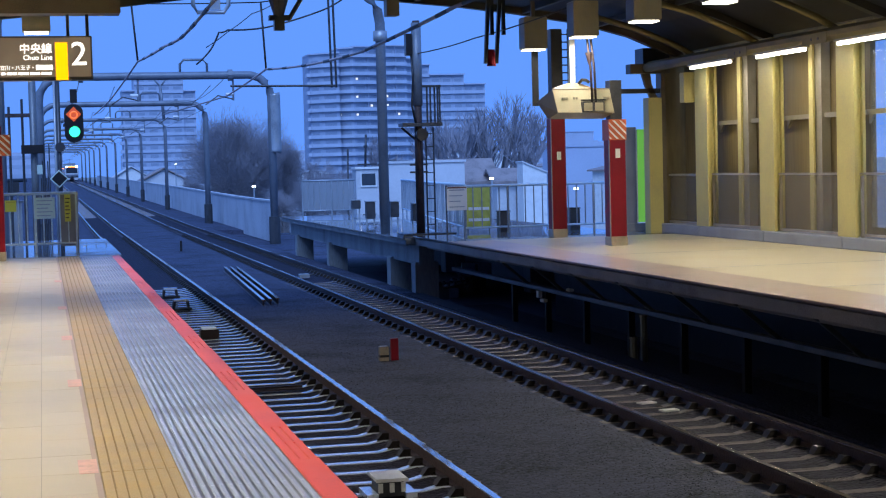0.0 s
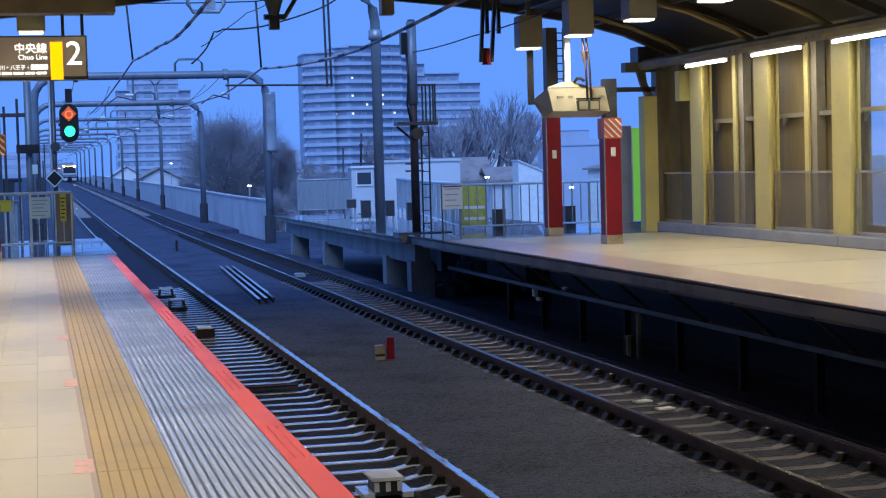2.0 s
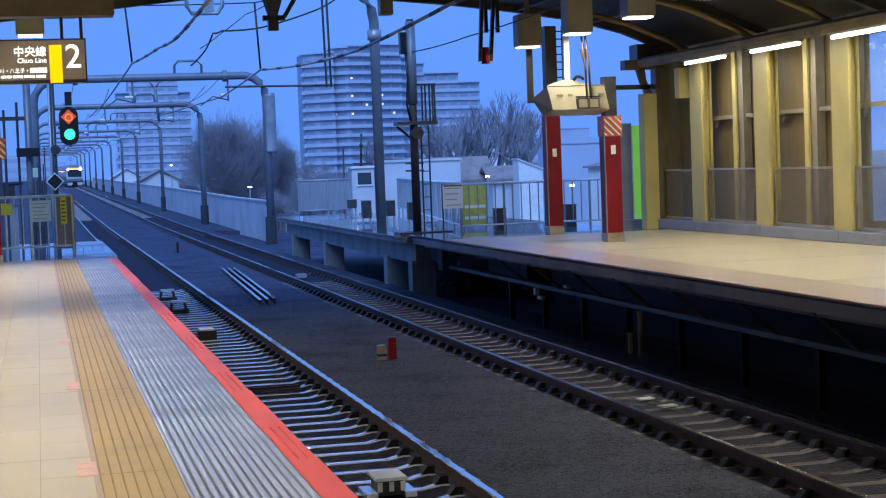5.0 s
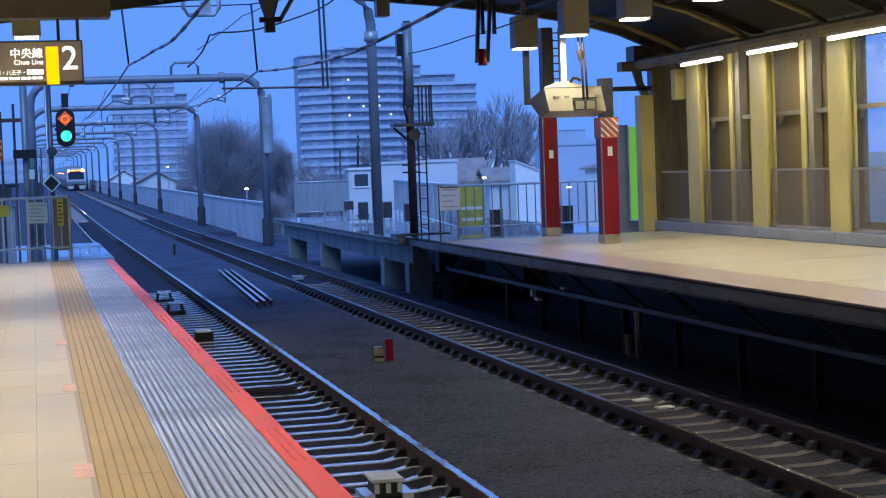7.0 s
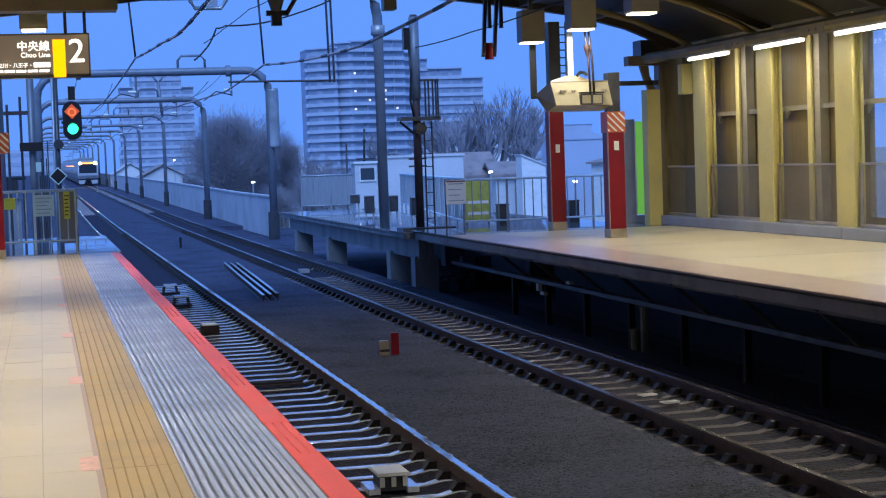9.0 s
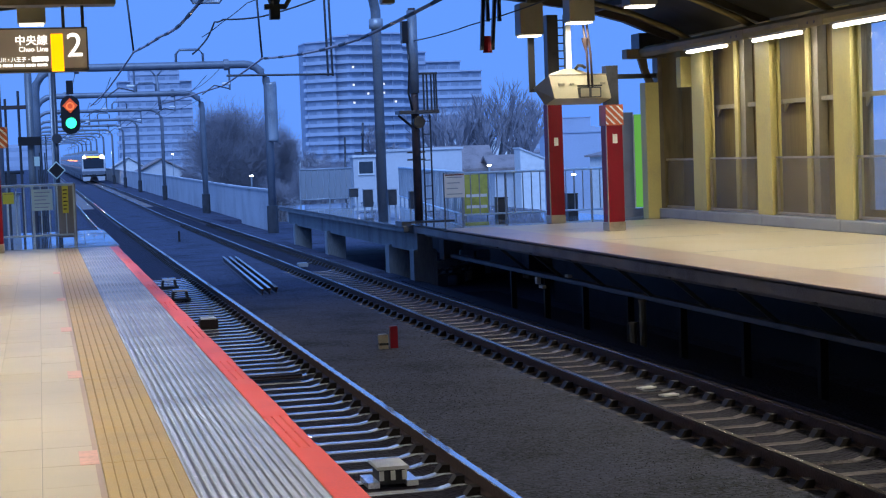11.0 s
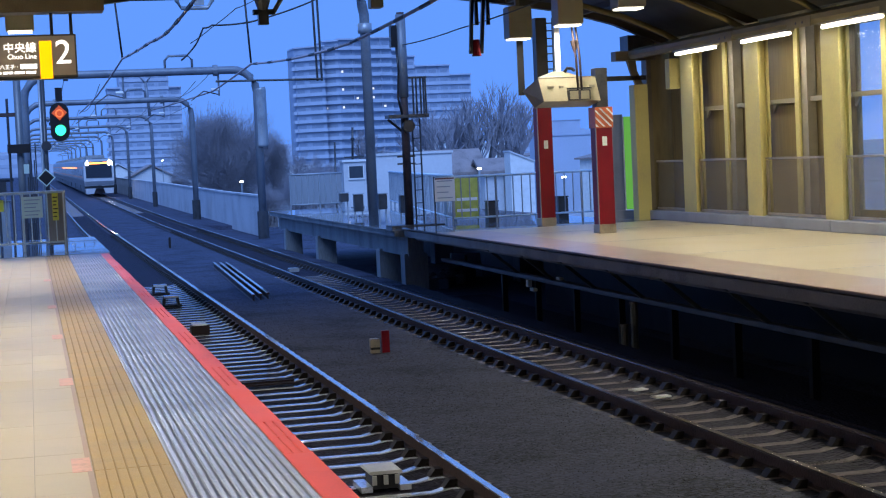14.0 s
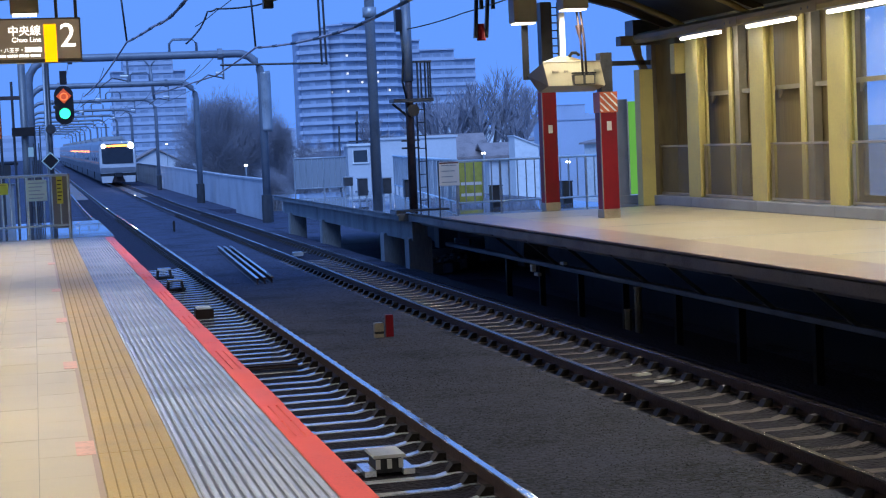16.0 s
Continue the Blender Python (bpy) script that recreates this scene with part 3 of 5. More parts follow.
def clipped_band(lo, hi, x0, x1, z0, z1):
    """The slanted band lo < x + z < hi within a rectangle."""
    poly = [(x0, z0), (x1, z0), (x1, z1), (x0, z1)]
    for sgn, c in ((1, lo), (-1, -hi)):
        out = []
        for p, q in zip(poly, poly[1:] + poly[:1]):
            dp, dq = sgn * (p[0] + p[1]) - c, sgn * (q[0] + q[1]) - c
            if dp >= 0:
                out.append(p)
            if dp * dq < 0:
                f = dp / (dp - dq)
                out.append((p[0] + f * (q[0] - p[0]), p[1] + f * (q[1] - p[1])))
        poly = out
    return poly


for k in range(6):
    band = clipped_band(1.82 + k * 0.13, 1.862 + k * 0.13, -0.168, 0.168, 1.97, 2.31)
    if len(band) > 2:
        part("wrap_stripe", MB().extrude(band, -0.196, -0.19), M["board"], wrap, "pale slanted stripe")
lc = red_column(-0.85, 32.5, 4.6, "red painted steel column on the tiled platform")
part("warning_plate", MB().box(-0.17, 0.31, -0.20, -0.18, 1.94, 2.33, bev=0.005), M["orange_wrap"], lc, "orange striped warning plate")
for k in range(7):
    band = clipped_band(1.80 + k * 0.13, 1.85 + k * 0.13, -0.165, 0.305, 1.95, 2.32)
    if len(band) > 2:
        part("plate_stripe", MB().extrude(band, -0.206, -0.2), M["board"], lc, "pale slanted stripe")

# ---- hanging box on platform 2 ----
hb = thing("hanging_monitor_box", "cream wedge-shaped housing hung on a white pole", "monitor housing", (9.65, 30.0, 2.36))
hbm = MB()
vs = [(-0.467, -0.38, 0.109), (0.617, -0.38, 0.09), (0.581, -0.22, 0.534), (-0.517, -0.22, 0.54),
      (-0.693, 0.20, 0.329), (-0.524, 0.05, 0.004), (0.54, 0.05, -0.004), (0.74, 0.25, 0.3), (0.71, 0.25, 0.567), (-0.339, 0.25, 0.58)]
hbm.add(vs, [(0, 1, 2, 3), (3, 2, 8, 9), (4, 0, 3), (5, 0, 4), (4, 3, 9), (5, 6, 1, 0), (1, 6, 7), (1, 7, 8, 2), (5, 4, 9, 8, 7, 6)])
part("housing", hbm, M["box"], hb)
part("rim", MB().tube([(-0.515, -0.224, 0.545), (0.58, -0.224, 0.539)], 0.012, 6), M["boxdark"], hb, "thin brown rim")
for x, w in ((-0.36, 0.11), (-0.14, 0.025), (-0.09, 0.025), (0.44, 0.09)):
    part("slot", MB().box(x, x + w, -0.325, -0.25, 0.345, 0.385), M["boxdark"], hb, "dull brown slot")
part("top_plate", MB().add([(-0.38, -0.15, 0.56), (0.3, -0.15, 0.555), (0.3, 0.2, 0.57), (-0.38, 0.2, 0.58), (-0.15, -0.02, 0.66), (0.06, -0.02, 0.66), (0.06, 0.12, 0.66), (-0.15, 0.12, 0.66)],
     [(0, 1, 5, 4), (1, 2, 6, 5), (2, 3, 7, 6), (3, 0, 4, 7), (4, 5, 6, 7), (3, 2, 1, 0)]), M["box"], hb, "low tapered cap")
part("pole", MB().box(-0.10, 0.0, 0.0, 0.1, 0.64, 1.46), M["white"], hb, "white hanging pole")
for x in (0.10, 0.31):
    dsp = part("display", MB().box(x - 0.105, x + 0.105, -0.42, -0.32, 0.11, 0.30, bev=0.01), M["darksteel"], hb, "small dark display box")
    part("display_face", MB().box(x - 0.08, x + 0.08, -0.426, -0.421, 0.13, 0.28), M["box"], dsp, "grey display face")
part("bracket", MB().box(0.0, 0.44, -0.41, -0.28, 0.315, 0.34), M["black"], hb)
for x in (0.29, 0.36):
    part("cable", MB().tube([(x - 0.09, -0.36, 0.3), (x - 0.09, -0.3, 0.9), (x - 0.13, -0.2, 1.6), (x - 0.1, -0.1, 2.2)], 0.022, 8), M["rustdark"], hb, "dark cable", smooth=True)
part("cable_coupler", MB().tube([(0.19, -0.28, 0.98), (0.19, -0.27, 1.06), (0.185, -0.26, 1.2)], 0.02, 8, 0.07), M["rustdark"], hb, "dark funnel-shaped coupler")
part("cable_knot", MB().tube([(0.03, -0.1, 0.64), (0.08, -0.14, 0.71), (0.14, -0.2, 0.70), (0.17, -0.26, 0.66)], 0.03, 8), M["black"], hb, "dark cable loop")


# ---- fences ----
def fence(name, label, x0, x1, y, z, h, step, mat_, low=0.18, y1=None):
    y1 = y if y1 is None else y1
    f = thing(name, label, "fence", (x0, y, z))
    L = math.hypot(x1 - x0, y1 - y)
    f.matrix_basis = pose(x0, y, z, 0, 0, math.degrees(math.atan2(y1 - y, x1 - x0)))
    railm = M["palesteel"] if name == "deck_fence" else mat_
    part("top_rail", MB().tube([(0, 0, h), (L, 0, h)], 0.03, 8), railm, f, smooth=True)
    part("bottom_rail", MB().tube([(0, 0, low), (L, 0, low)], 0.022, 8), railm, f, smooth=True)
    k = max(2, round(L / step))
    for i in range(k + 1):
        x = L * i / k
        big = i % 5 == 0
        r = 0.028 if big else 0.014
        me = MB().tube([(0, 0, 0 if big else low), (0, 0, h)], r, 6)
        o = part("post" if big else "bar", me, mat_, f)
        o.location = (x, 0, 0)
    return f


fence("platform_end_fence", "pale steel fence closing the tiled platform's end", -2.6, 0.66, 35.3, 0, 1.2, 0.16, M["palesteel"])
fence("deck_fence", "grey steel fence across the far platform's end", 9.3, 13.2, 37.3, -0.045, 1.12, 0.21, M["galv"])
fence("deck_fence", "grey steel fence along the outdoor deck", 9.4, 12.0, 37.6, -0.045, 1.15, 0.35, M["galv"], y1=57)
def_ = fence("deck_end_fence", "grey mesh fence at the outdoor deck's end", 8.6, 10.4, 57.2, -0.045, 1.2, 0.2, M["galv"])
part("mesh_panel", MB().box(0.03, 1.77, 0.0, 0.012, 0.2, 1.18), glass("wire_mesh", (0.30, 0.33, 0.36), 0.62, 0.6), def_, "dense grey wire mesh")


def notice(name, label, x0, x1, y, z0, z1, m, bars=5, barmat="kerb"):
    o = thing(name, label, "sign", ((x0 + x1) / 2, y, z0))
    w, h = (x1 - x0) / 2, z1 - z0
    part("board", MB().box(-w, w, 0, 0.015, 0, h), m, o)
    for i in range(bars):
        zz = h * (0.85 - 0.7 * i / max(1, bars - 1))
        part("text_bar", MB().box(-w * 0.75, w * (0.75 - 0.2 * (i % 3)), -0.004, 0, zz - h * 0.02, zz + h * 0.02), M[barmat], o)
    return o


notice("notice_board", "pale green notice board tied to the fence", -0.17, 0.24, 35.2, 0.69, 1.12, M["paper"], 5, "slab")
v = notice("warning_sign", "narrow yellow vertical warning sign on the fence", 0.43, 0.55, 35.2, 0.62, 1.17, M["yellow_sign"], 6, "black")
notice("yellow_notice", "small yellow notice on the fence", -0.74, -0.52, 35.2, 0.85, 1.08, M["yellow_sign"], 1, "yellow")
notice("deck_notice", "white notice board on the far fence", 8.87, 9.34, 37.2, 0.54, 1.08, M["board"], 4, "slab")
part("header_bar", MB().box(-0.22, 0.22, -0.004, 0, 0.50, 0.53), M["rustred"], bpy.data.objects["deck_notice"], "dull red heading bar")
part("post", MB().box(-0.25, -0.22, 0.02, 0.05, -0.585, 0.57), M["darksteel"], bpy.data.objects["deck_notice"])
yb = notice("yellow_board", "yellow notice board behind the far fence", 9.62, 10.2, 38.4, 0.08, 1.05, M["olive_board"], 0)
for z in (0.16, 0.42):
    part("pale_strip", MB().box(-0.24, 0.26, -0.006, 0, z, z + 0.07), M["board"], yb, "pale worn strip")
for x in (-0.27, 0.25):
    part("post", MB().box(x, x + 0.03, 0.016, 0.05, -0.12, 0.97), M["galv_dark"], yb)


# ---- overhead line ----
def gantry(y, xr, xl, top, base, r=0.13, label="curved grey steel portal mast over the tracks", arms=True):
    g = thing("line_gantry", label, "gantry", (0, y, 0), "overhead line gantries")
    c = 0.9
    right = [(xr, 0, base), (xr, 0, top - c)] + [(xr - c + c * math.cos(radians(a)), 0, top - c + c * math.sin(radians(a))) for a in (20, 40, 60, 80, 90)]
    part("beam", MB().tube(right + [(xl + c, 0, top)] + [(xl + c - c * math.sin(radians(a)), 0, top - c + c * math.cos(radians(a))) for a in (20, 45, 70, 90)] + [(xl, 0, base)], r, 10), M["mast"], g, smooth=True)
    for x in (xr, xl) if arms else ():
        part("base_collar", MB().tube([(x, 0, base), (x, 0, base + 1.1)], r * 1.45, 10), M["darksteel"], g, "dark base collar")
    for x in (xr - 1.6, xl + 1.6):
        part("joint_collar", MB().tube([(x - 0.09, 0, top), (x + 0.09, 0, top)], r * 1.45, 10), M["mast"], g)
    if not arms:
        return g
    cx, s = 5.97, 0.53
    part("drop_frame", MB().tube([(cx - s, 0, top), (cx - s, 0, top + 0.45), (cx - s + 0.15, 0, top + 0.62), (cx + s - 0.15, 0, top + 0.62), (cx + s, 0, top + 0.45), (cx + s, 0, top)], 0.05, 8), M["mast"], g, smooth=True)
    for cx in (NEAR, FAR):
        part("drop_arm", MB().tube([(cx + 0.9, 0, top), (cx + 0.9, 0, top - 1.0)], 0.04, 8), M["mast"], g)
        part("steady_arm", MB().tube([(cx + 0.9, 0, top - 0.95), (cx + 0.3, 0, top - 0.8), (cx - 0.2, 0, top - 1.15)], 0.025, 8), M["darksteel"], g)
        part("insulator", MB().tube([(cx + 0.9, 0, top - 0.75), (cx + 0.6, 0, top - 0.75)], 0.06, 8), M["white"], g)
    return g


for y in (67.5, 95.2, 127.0, 158.5, 186, 214, 243, 272, 302, 332, 362, 395):
    g_ = gantry(y, 9.0, 0.0, 5.35 + grade(y), -1.4 + grade(y), 0.16 if y < 100 else 0.13)
    if y == 127.0:
        part("post_extension", MB().tube([(8.95, 0, 5.5), (8.75, 0, 8.0)], 0.11, 8).tube([(8.75, 0, 7.9), (8.2, 0, 8.6)], 0.07, 6).tube([(8.75, 0, 7.9), (9.3, 0, 8.6)], 0.07, 6), M["mast"], g_, "forked post above the beam", smooth=True)
    if y == 67.5:
        part("cable_cover", MB().tube([(9.12, -0.05, 2.25), (9.14, -0.05, 2.35), (9.14, -0.05, 4.5), (9.12, -0.05, 4.6)], 0.22, 12), M["galv"], g_, "pale cable cover on the mast", smooth=True)
big = gantry(40.6, 8.12, -0.9, 5.95, -0.05, 0.125, "tall curved grey steel mast on the outdoor deck", False)


def cable(name, label, pts, r, m, sag=0.0, n=10):
    q = []
    for a, b in zip(pts, pts[1:]):
        a, b = Vector(a), Vector(b)
        for i in range(n):
            f = i / n
            q.append(a.lerp(b, f) - Vector((0, 0, sag * 4 * f * (1 - f))))
    q.append(Vector(pts[-1]))
    return tagged(part(name, MB().tube(q, r, 6), m, None, "", True), label, "cable", "overhead wires")


span = [-16, 12, 40.6, 67.5, 95.2, 127.0, 158.5, 186, 214, 243, 272, 302, 332, 362, 395]
for cx in (NEAR, FAR):
    cable("contact_wire", "thin dark overhead contact wire", [(cx + (0.2 if i % 2 else -0.2), y, 4.05 + grade(y)) for i, y in enumerate(span[3:])], 0.008, M["wire"], 0, 2)
    cable("messenger_wire", "dark sagging overhead wire", [(cx, y, 4.95 + grade(y)) for y in span[3:]], 0.012, M["wire"], 0.45, 8)
for x, z in ((7.4, 5.49), (1.6, 5.49)):
    cable("feeder_wire", "dark sagging feeder wire", [(x, y, z + grade(y)) for y in span[3:]], 0.012, M["wire"], 0.5, 8)

# ---- noise barrier ----
nb = thing("noise_barrier", "long pale concrete barrier beside the tracks", "barrier", kind="structure")
for i in range(60):
    y = 74 + i * 4.0
    top = 0.24 + 0.05 * min(2, i / 6) + grade(y)
    part("panel", MB().box(9.75, 9.9, y + 0.01, y + 3.99, -1.6 + grade(y), top - 0.08), M["barrier"], nb)
    part("coping", MB().box(9.7, 9.95, y, y + 4, top - 0.08, top), M["barrier"], nb)


# ---- train ----
def build_train():
    t = thing("train", "silver commuter train with orange stripes and lit headlights", "train")
    for c in range(10):
        y0 = c * 20.0
        car = MB()
        prof = [(-1.38, 0.95), (1.38, 0.95), (1.475, 1.6), (1.475, 2.6), (1.40, 3.3), (1.1, 3.55), (0.4, 3.65), (-0.4, 3.65), (-1.1, 3.55), (-1.40, 3.3), (-1.475, 2.6), (-1.475, 1.6)]
        car.extrude(prof, y0 + (0.35 if c == 0 else 0.25), y0 + 19.75)
        body = part("car_body", car, M["trainbody"], t, "brushed silver car body")
        for sx in (-1, 1):
            x = sx * 1.476
            part("waist_stripe", MB().box(min(x, x + sx * 0.006), max(x, x + sx * 0.006), y0 + 0.8, y0 + 19.7, 1.72, 1.9), M["orange"], body, "orange waist stripe")
            part("eave_stripe", MB().box(min(x * 0.975, x), max(x * 0.975, x), y0 + 0.8, y0 + 19.7, 2.66, 2.8), M["orange"], body, "orange eave stripe")
            for d in range(4):
                yy = y0 + 2.4 + d * 4.9
                part("side_display", MB().box(min(x, x + sx * 0.012), max(x, x + sx * 0.035), yy + 0.75, yy + 2.35, 2.64, 2.80), M["led"], body, "lit orange side display") if sx < 0 and c in (1, 2, 3, 4) else None
                part("door", MB().box(min(x, x + sx * 0.008), max(x, x + sx * 0.008), yy - 0.65, yy + 0.65, 1.0, 2.55), M["trainbody"], body, "silver door")
                if d < 3:
                    part("side_window", MB().box(min(x, x + sx * 0.008), max(x, x + sx * 0.008), yy + 1.2, yy + 3.7, 1.95, 2.6), M["trainglass"], body, "dark side window")
        part("underframe", MB().box(-1.2, 1.2, y0 + 1, y0 + 19, 0.25, 0.95), M["black"], t, "dark underframe gear")
        if c in (1, 5, 8):
            part("pantograph", MB().tube([(0, y0 + 10, 3.65), (0, y0 + 9.2, 4.3), (0, y0 + 10, 4.95)], 0.04, 6).tube([(-0.8, y0 + 10, 4.97), (0.8, y0 + 10, 4.97)], 0.04, 6), M["darksteel"], t, "raised pantograph")
        part("air_conditioner", MB().box(-0.95, 0.95, y0 + 8, y0 + 11.5, 3.6, 3.95, bev=0.1), M["roofgrey"], t)
    front = MB()
    a = [(-1.40, 0.95), (1.40, 0.95), (1.475, 1.6), (1.475, 2.6), (1.36, 3.3), (1.05, 3.52), (-1.05, 3.52), (-1.36, 3.3), (-1.475, 2.6), (-1.475, 1.6)]
    vs = [(x, 0.4, z) for x, z in a] + [(x * 0.96, 0.0 + max(0, z - 1.8) * 0.12, z) for x, z in a]
    k = len(a)
    front.add(vs, [(k + i, k + (i + 1) % k, (i + 1) % k, i) for i in range(k)] + [tuple(k + i for i in range(k))])
    nose = part("cab_front", front, M["trainwhite"], t, "white cab front")
    part("windscreen", MB().add([(-1.22, -0.02, 1.72), (1.22, -0.02, 1.72), (1.25, 0.13, 3.02), (-1.25, 0.13, 3.02), (-1.22, 0.1, 1.72), (1.22, 0.1, 1.72), (1.25, 0.25, 3.02), (-1.25, 0.25, 3.02)],
         [(0, 1, 2, 3), (0, 4, 5, 1), (1, 5, 6, 2), (3, 2, 6, 7), (0, 3, 7, 4)]), M["trainglass"], nose, "wide dark windscreen")
    part("brow_panel", MB().box(-1.27, 1.27, 0.125, 0.22, 3.025, 3.28), M["black"], nose, "black panel above the windscreen")
    part("lower_panel", MB().box(-1.36, 1.36, -0.03, 0.1, 1.0, 1.4), M["trainbody"], nose, "dull silver lower panel")
    part("orange_band", MB().box(-0.85, 0.9, 0.115, 0.2, 3.06, 3.22), M["led"], nose, "lit orange destination band")
    for sx in (-1, 1):
        part("headlight", MB().disc((sx * 1.08, 0.08, 3.12), (0, 1, 0), 0.21 if sx > 0 else 0.14, 0.15), M["headlight"], nose, "glowing headlight")
    part("coupler", MB().box(-0.25, 0.25, -0.35, 0.3, 0.62, 0.98, bev=0.05), M["black"], nose, "black coupler")
    part("skirt", MB().extrude([(-1.3, 0.2), (-0.55, 0.2), (-0.35, 0.72), (-1.36, 0.72)], -0.02, 0.25), M["trainwhite"], nose, "white skirt")
    part("skirt", MB().extrude([(0.55, 0.2), (1.3, 0.2), (1.36, 0.72), (0.35, 0.72)], -0.02, 0.25), M["trainwhite"], nose, "white skirt")
    part("deflector", MB().extrude([(-0.5, 0.22), (0.5, 0.22), (0.34, 0.70), (-0.34, 0.70)], 0.12, 0.24), M["rustdark"], nose, "dark red-brown deflector")
    part("buffer_beam", MB().box(-1.42, 1.42, 0.05, 0.4, 0.72, 0.98), M["black"], nose)
    return t


train = build_train()


# ---- apartment blocks ----
def apartment(x0, y, fh, bays, label, base, lit=(), back=14, deep=1.0):
    """A block whose faceted front faces the line; bays are (width, step at both ends, floors, parapet rise)."""
    b = thing("apartment_building", label, "building", (x0, y, base))
    x = 0.0

    def slanted(xa, xb, fa, fb, depth, z0, z1):
        return MB().add([(xa, -fa, z0), (xb, -fb, z0), (xb, -fb + depth, z0), (xa, -fa + depth, z0), (xa, -fa, z1), (xb, -fb, z1), (xb, -fb + depth, z1), (xa, -fa + depth, z1)],
                        [(3, 2, 1, 0), (4, 5, 6, 7), (0, 1, 5, 4), (1, 2, 6, 5), (2, 3, 7, 6), (3, 0, 4, 7)])

    for n, (w, fa, fb, fl, up) in enumerate(bays):
        H = fl * fh + up
        part("wall", slanted(x, x + w, fa, fb, back, 0, H), M["recess"], b, "recessed wall, shade put into its darker colour")
        part("roof", slanted(x - 0.2, x + w + 0.2, fa + 1.0, fb + 1.0, back, H, H + 0.45), M["slab"], b, "flat roof slab")
        for f in range(fl):
            z = f * fh
            part("balcony", slanted(x, x + w, fa + deep + 0.1, fb + deep + 0.1, 0.14, z - 0.15, z + 1.0), M["slab"], b, "pale balcony parapet")
            part("balcony_floor", slanted(x, x + w, fa + deep - 0.04, fb + deep - 0.04, deep, z - 0.15, z), M["slab"], b)
            k = max(1, round(w / 4.2))
            for j in range(k):
                u0, u1 = (j + 0.18) / k, (j + 0.82) / k
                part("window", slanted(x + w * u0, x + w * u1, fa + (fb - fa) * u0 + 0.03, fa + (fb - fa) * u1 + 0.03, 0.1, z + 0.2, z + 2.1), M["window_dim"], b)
                if (n, f, j) in lit:
                    part("lit_window", slanted(x + w * u0, x + w * u0 + 0.7, fa + (fb - fa) * u0 + 0.12, fa + (fb - fa) * u0 + 0.14, 0.06, z + 1.25, z + 1.95), M["winlight"], b, "small lit window")
            if n == 0:
                part("side_balcony", MB().box(-1.0, 0.0, 0.5, 4.0, z - 0.15, z + 1.0), M["slab"], b, "pale balcony on the end wall")
        for j in range(1, max(1, round(w / 4.2))):
            u = j / max(1, round(w / 4.2))
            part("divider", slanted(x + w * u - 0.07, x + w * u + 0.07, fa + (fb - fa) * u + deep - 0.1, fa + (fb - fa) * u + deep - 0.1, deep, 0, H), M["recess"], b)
        x += w
    return b


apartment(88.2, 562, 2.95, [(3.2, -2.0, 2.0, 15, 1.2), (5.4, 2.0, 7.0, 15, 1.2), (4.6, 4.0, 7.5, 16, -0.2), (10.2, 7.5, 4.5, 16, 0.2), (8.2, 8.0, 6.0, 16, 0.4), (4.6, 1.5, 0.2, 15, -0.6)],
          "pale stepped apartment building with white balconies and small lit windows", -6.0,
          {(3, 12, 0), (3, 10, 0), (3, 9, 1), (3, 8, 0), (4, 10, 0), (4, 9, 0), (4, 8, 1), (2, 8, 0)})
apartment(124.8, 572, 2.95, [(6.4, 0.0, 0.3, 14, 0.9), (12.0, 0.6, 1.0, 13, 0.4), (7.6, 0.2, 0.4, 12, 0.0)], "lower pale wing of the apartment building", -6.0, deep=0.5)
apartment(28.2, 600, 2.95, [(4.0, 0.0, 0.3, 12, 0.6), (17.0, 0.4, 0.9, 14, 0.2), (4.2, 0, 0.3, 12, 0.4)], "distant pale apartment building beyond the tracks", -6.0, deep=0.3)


# ---- paving of platform 1 ----
END1 = SHED - 0.9
tile_a = mesh_of("tile", MB().extrude([(-0.1485, -0.006), (0.1485, -0.006), (0.1485, -0.001), (0.1470, 0.0), (-0.1470, 0.0), (-0.1485, -0.001)], -0.298, 0.298), M["tile"])
y = 6.3
while y < END1 - 0.3:
    for x in (0.092, -0.208, -0.508, -0.808, -1.108):
        t = new("tile", tile_a)
        t.parent = plat1
        t.location = (x, y, rs.uniform(-0.0006, 0.0006))
    y += 0.6
part("tile_field", MB().box(-9, -1.26, -16, END1, -0.006, 0.0), M["tile"], plat1, "plain cream tiles")
part("tile_field", MB().box(-1.258, 0.211, -16, 5.99, -0.006, 0.0), M["tile"], plat1, "plain cream tiles")


def ribbed(x0, x1, n, gap, z, length, solid=False):
    mb = MB()
    if solid:
        mb.box(x0, x1, -length / 2, length / 2, -0.009, -0.001)
    w = (x1 - x0) / n
    for i in range(n):
        a, b = x0 + w * i + w * gap / 2, x0 + w * (i + 1) - w * gap / 2
        mb.extrude([(a, -0.009), (b, -0.009), (b - 0.003, z), (a + 0.003, z)], -length / 2, length / 2)
    return mb


PL = 0.598
yb_m = mesh_of("guide_block", ribbed(0.0, 0.40, 7, 0.10, 0.0, PL), M["yellow"])
gb_m = mesh_of("ribbed_plate", ribbed(0.0, 0.585, 13, 0.43, 0.0025, PL), M["grey_strip"])
rb_m = mesh_of("edge_plate", MB().box(0.0, 0.155, -PL / 2, PL / 2, -0.009, 0.002), M["red_strip"])
rs_m = mesh_of("edge_plate", ribbed(0.0, 0.155, 3, 0.11, 0.002, PL * 0.94).box(0.0, 0.155, PL * 0.47, PL / 2, -0.009, 0.0019).box(0.0, 0.155, -PL / 2, -PL * 0.47, -0.009, 0.0019), M["red_strip"])
turn_k = 0
y = 6.3 - 36 * 0.6
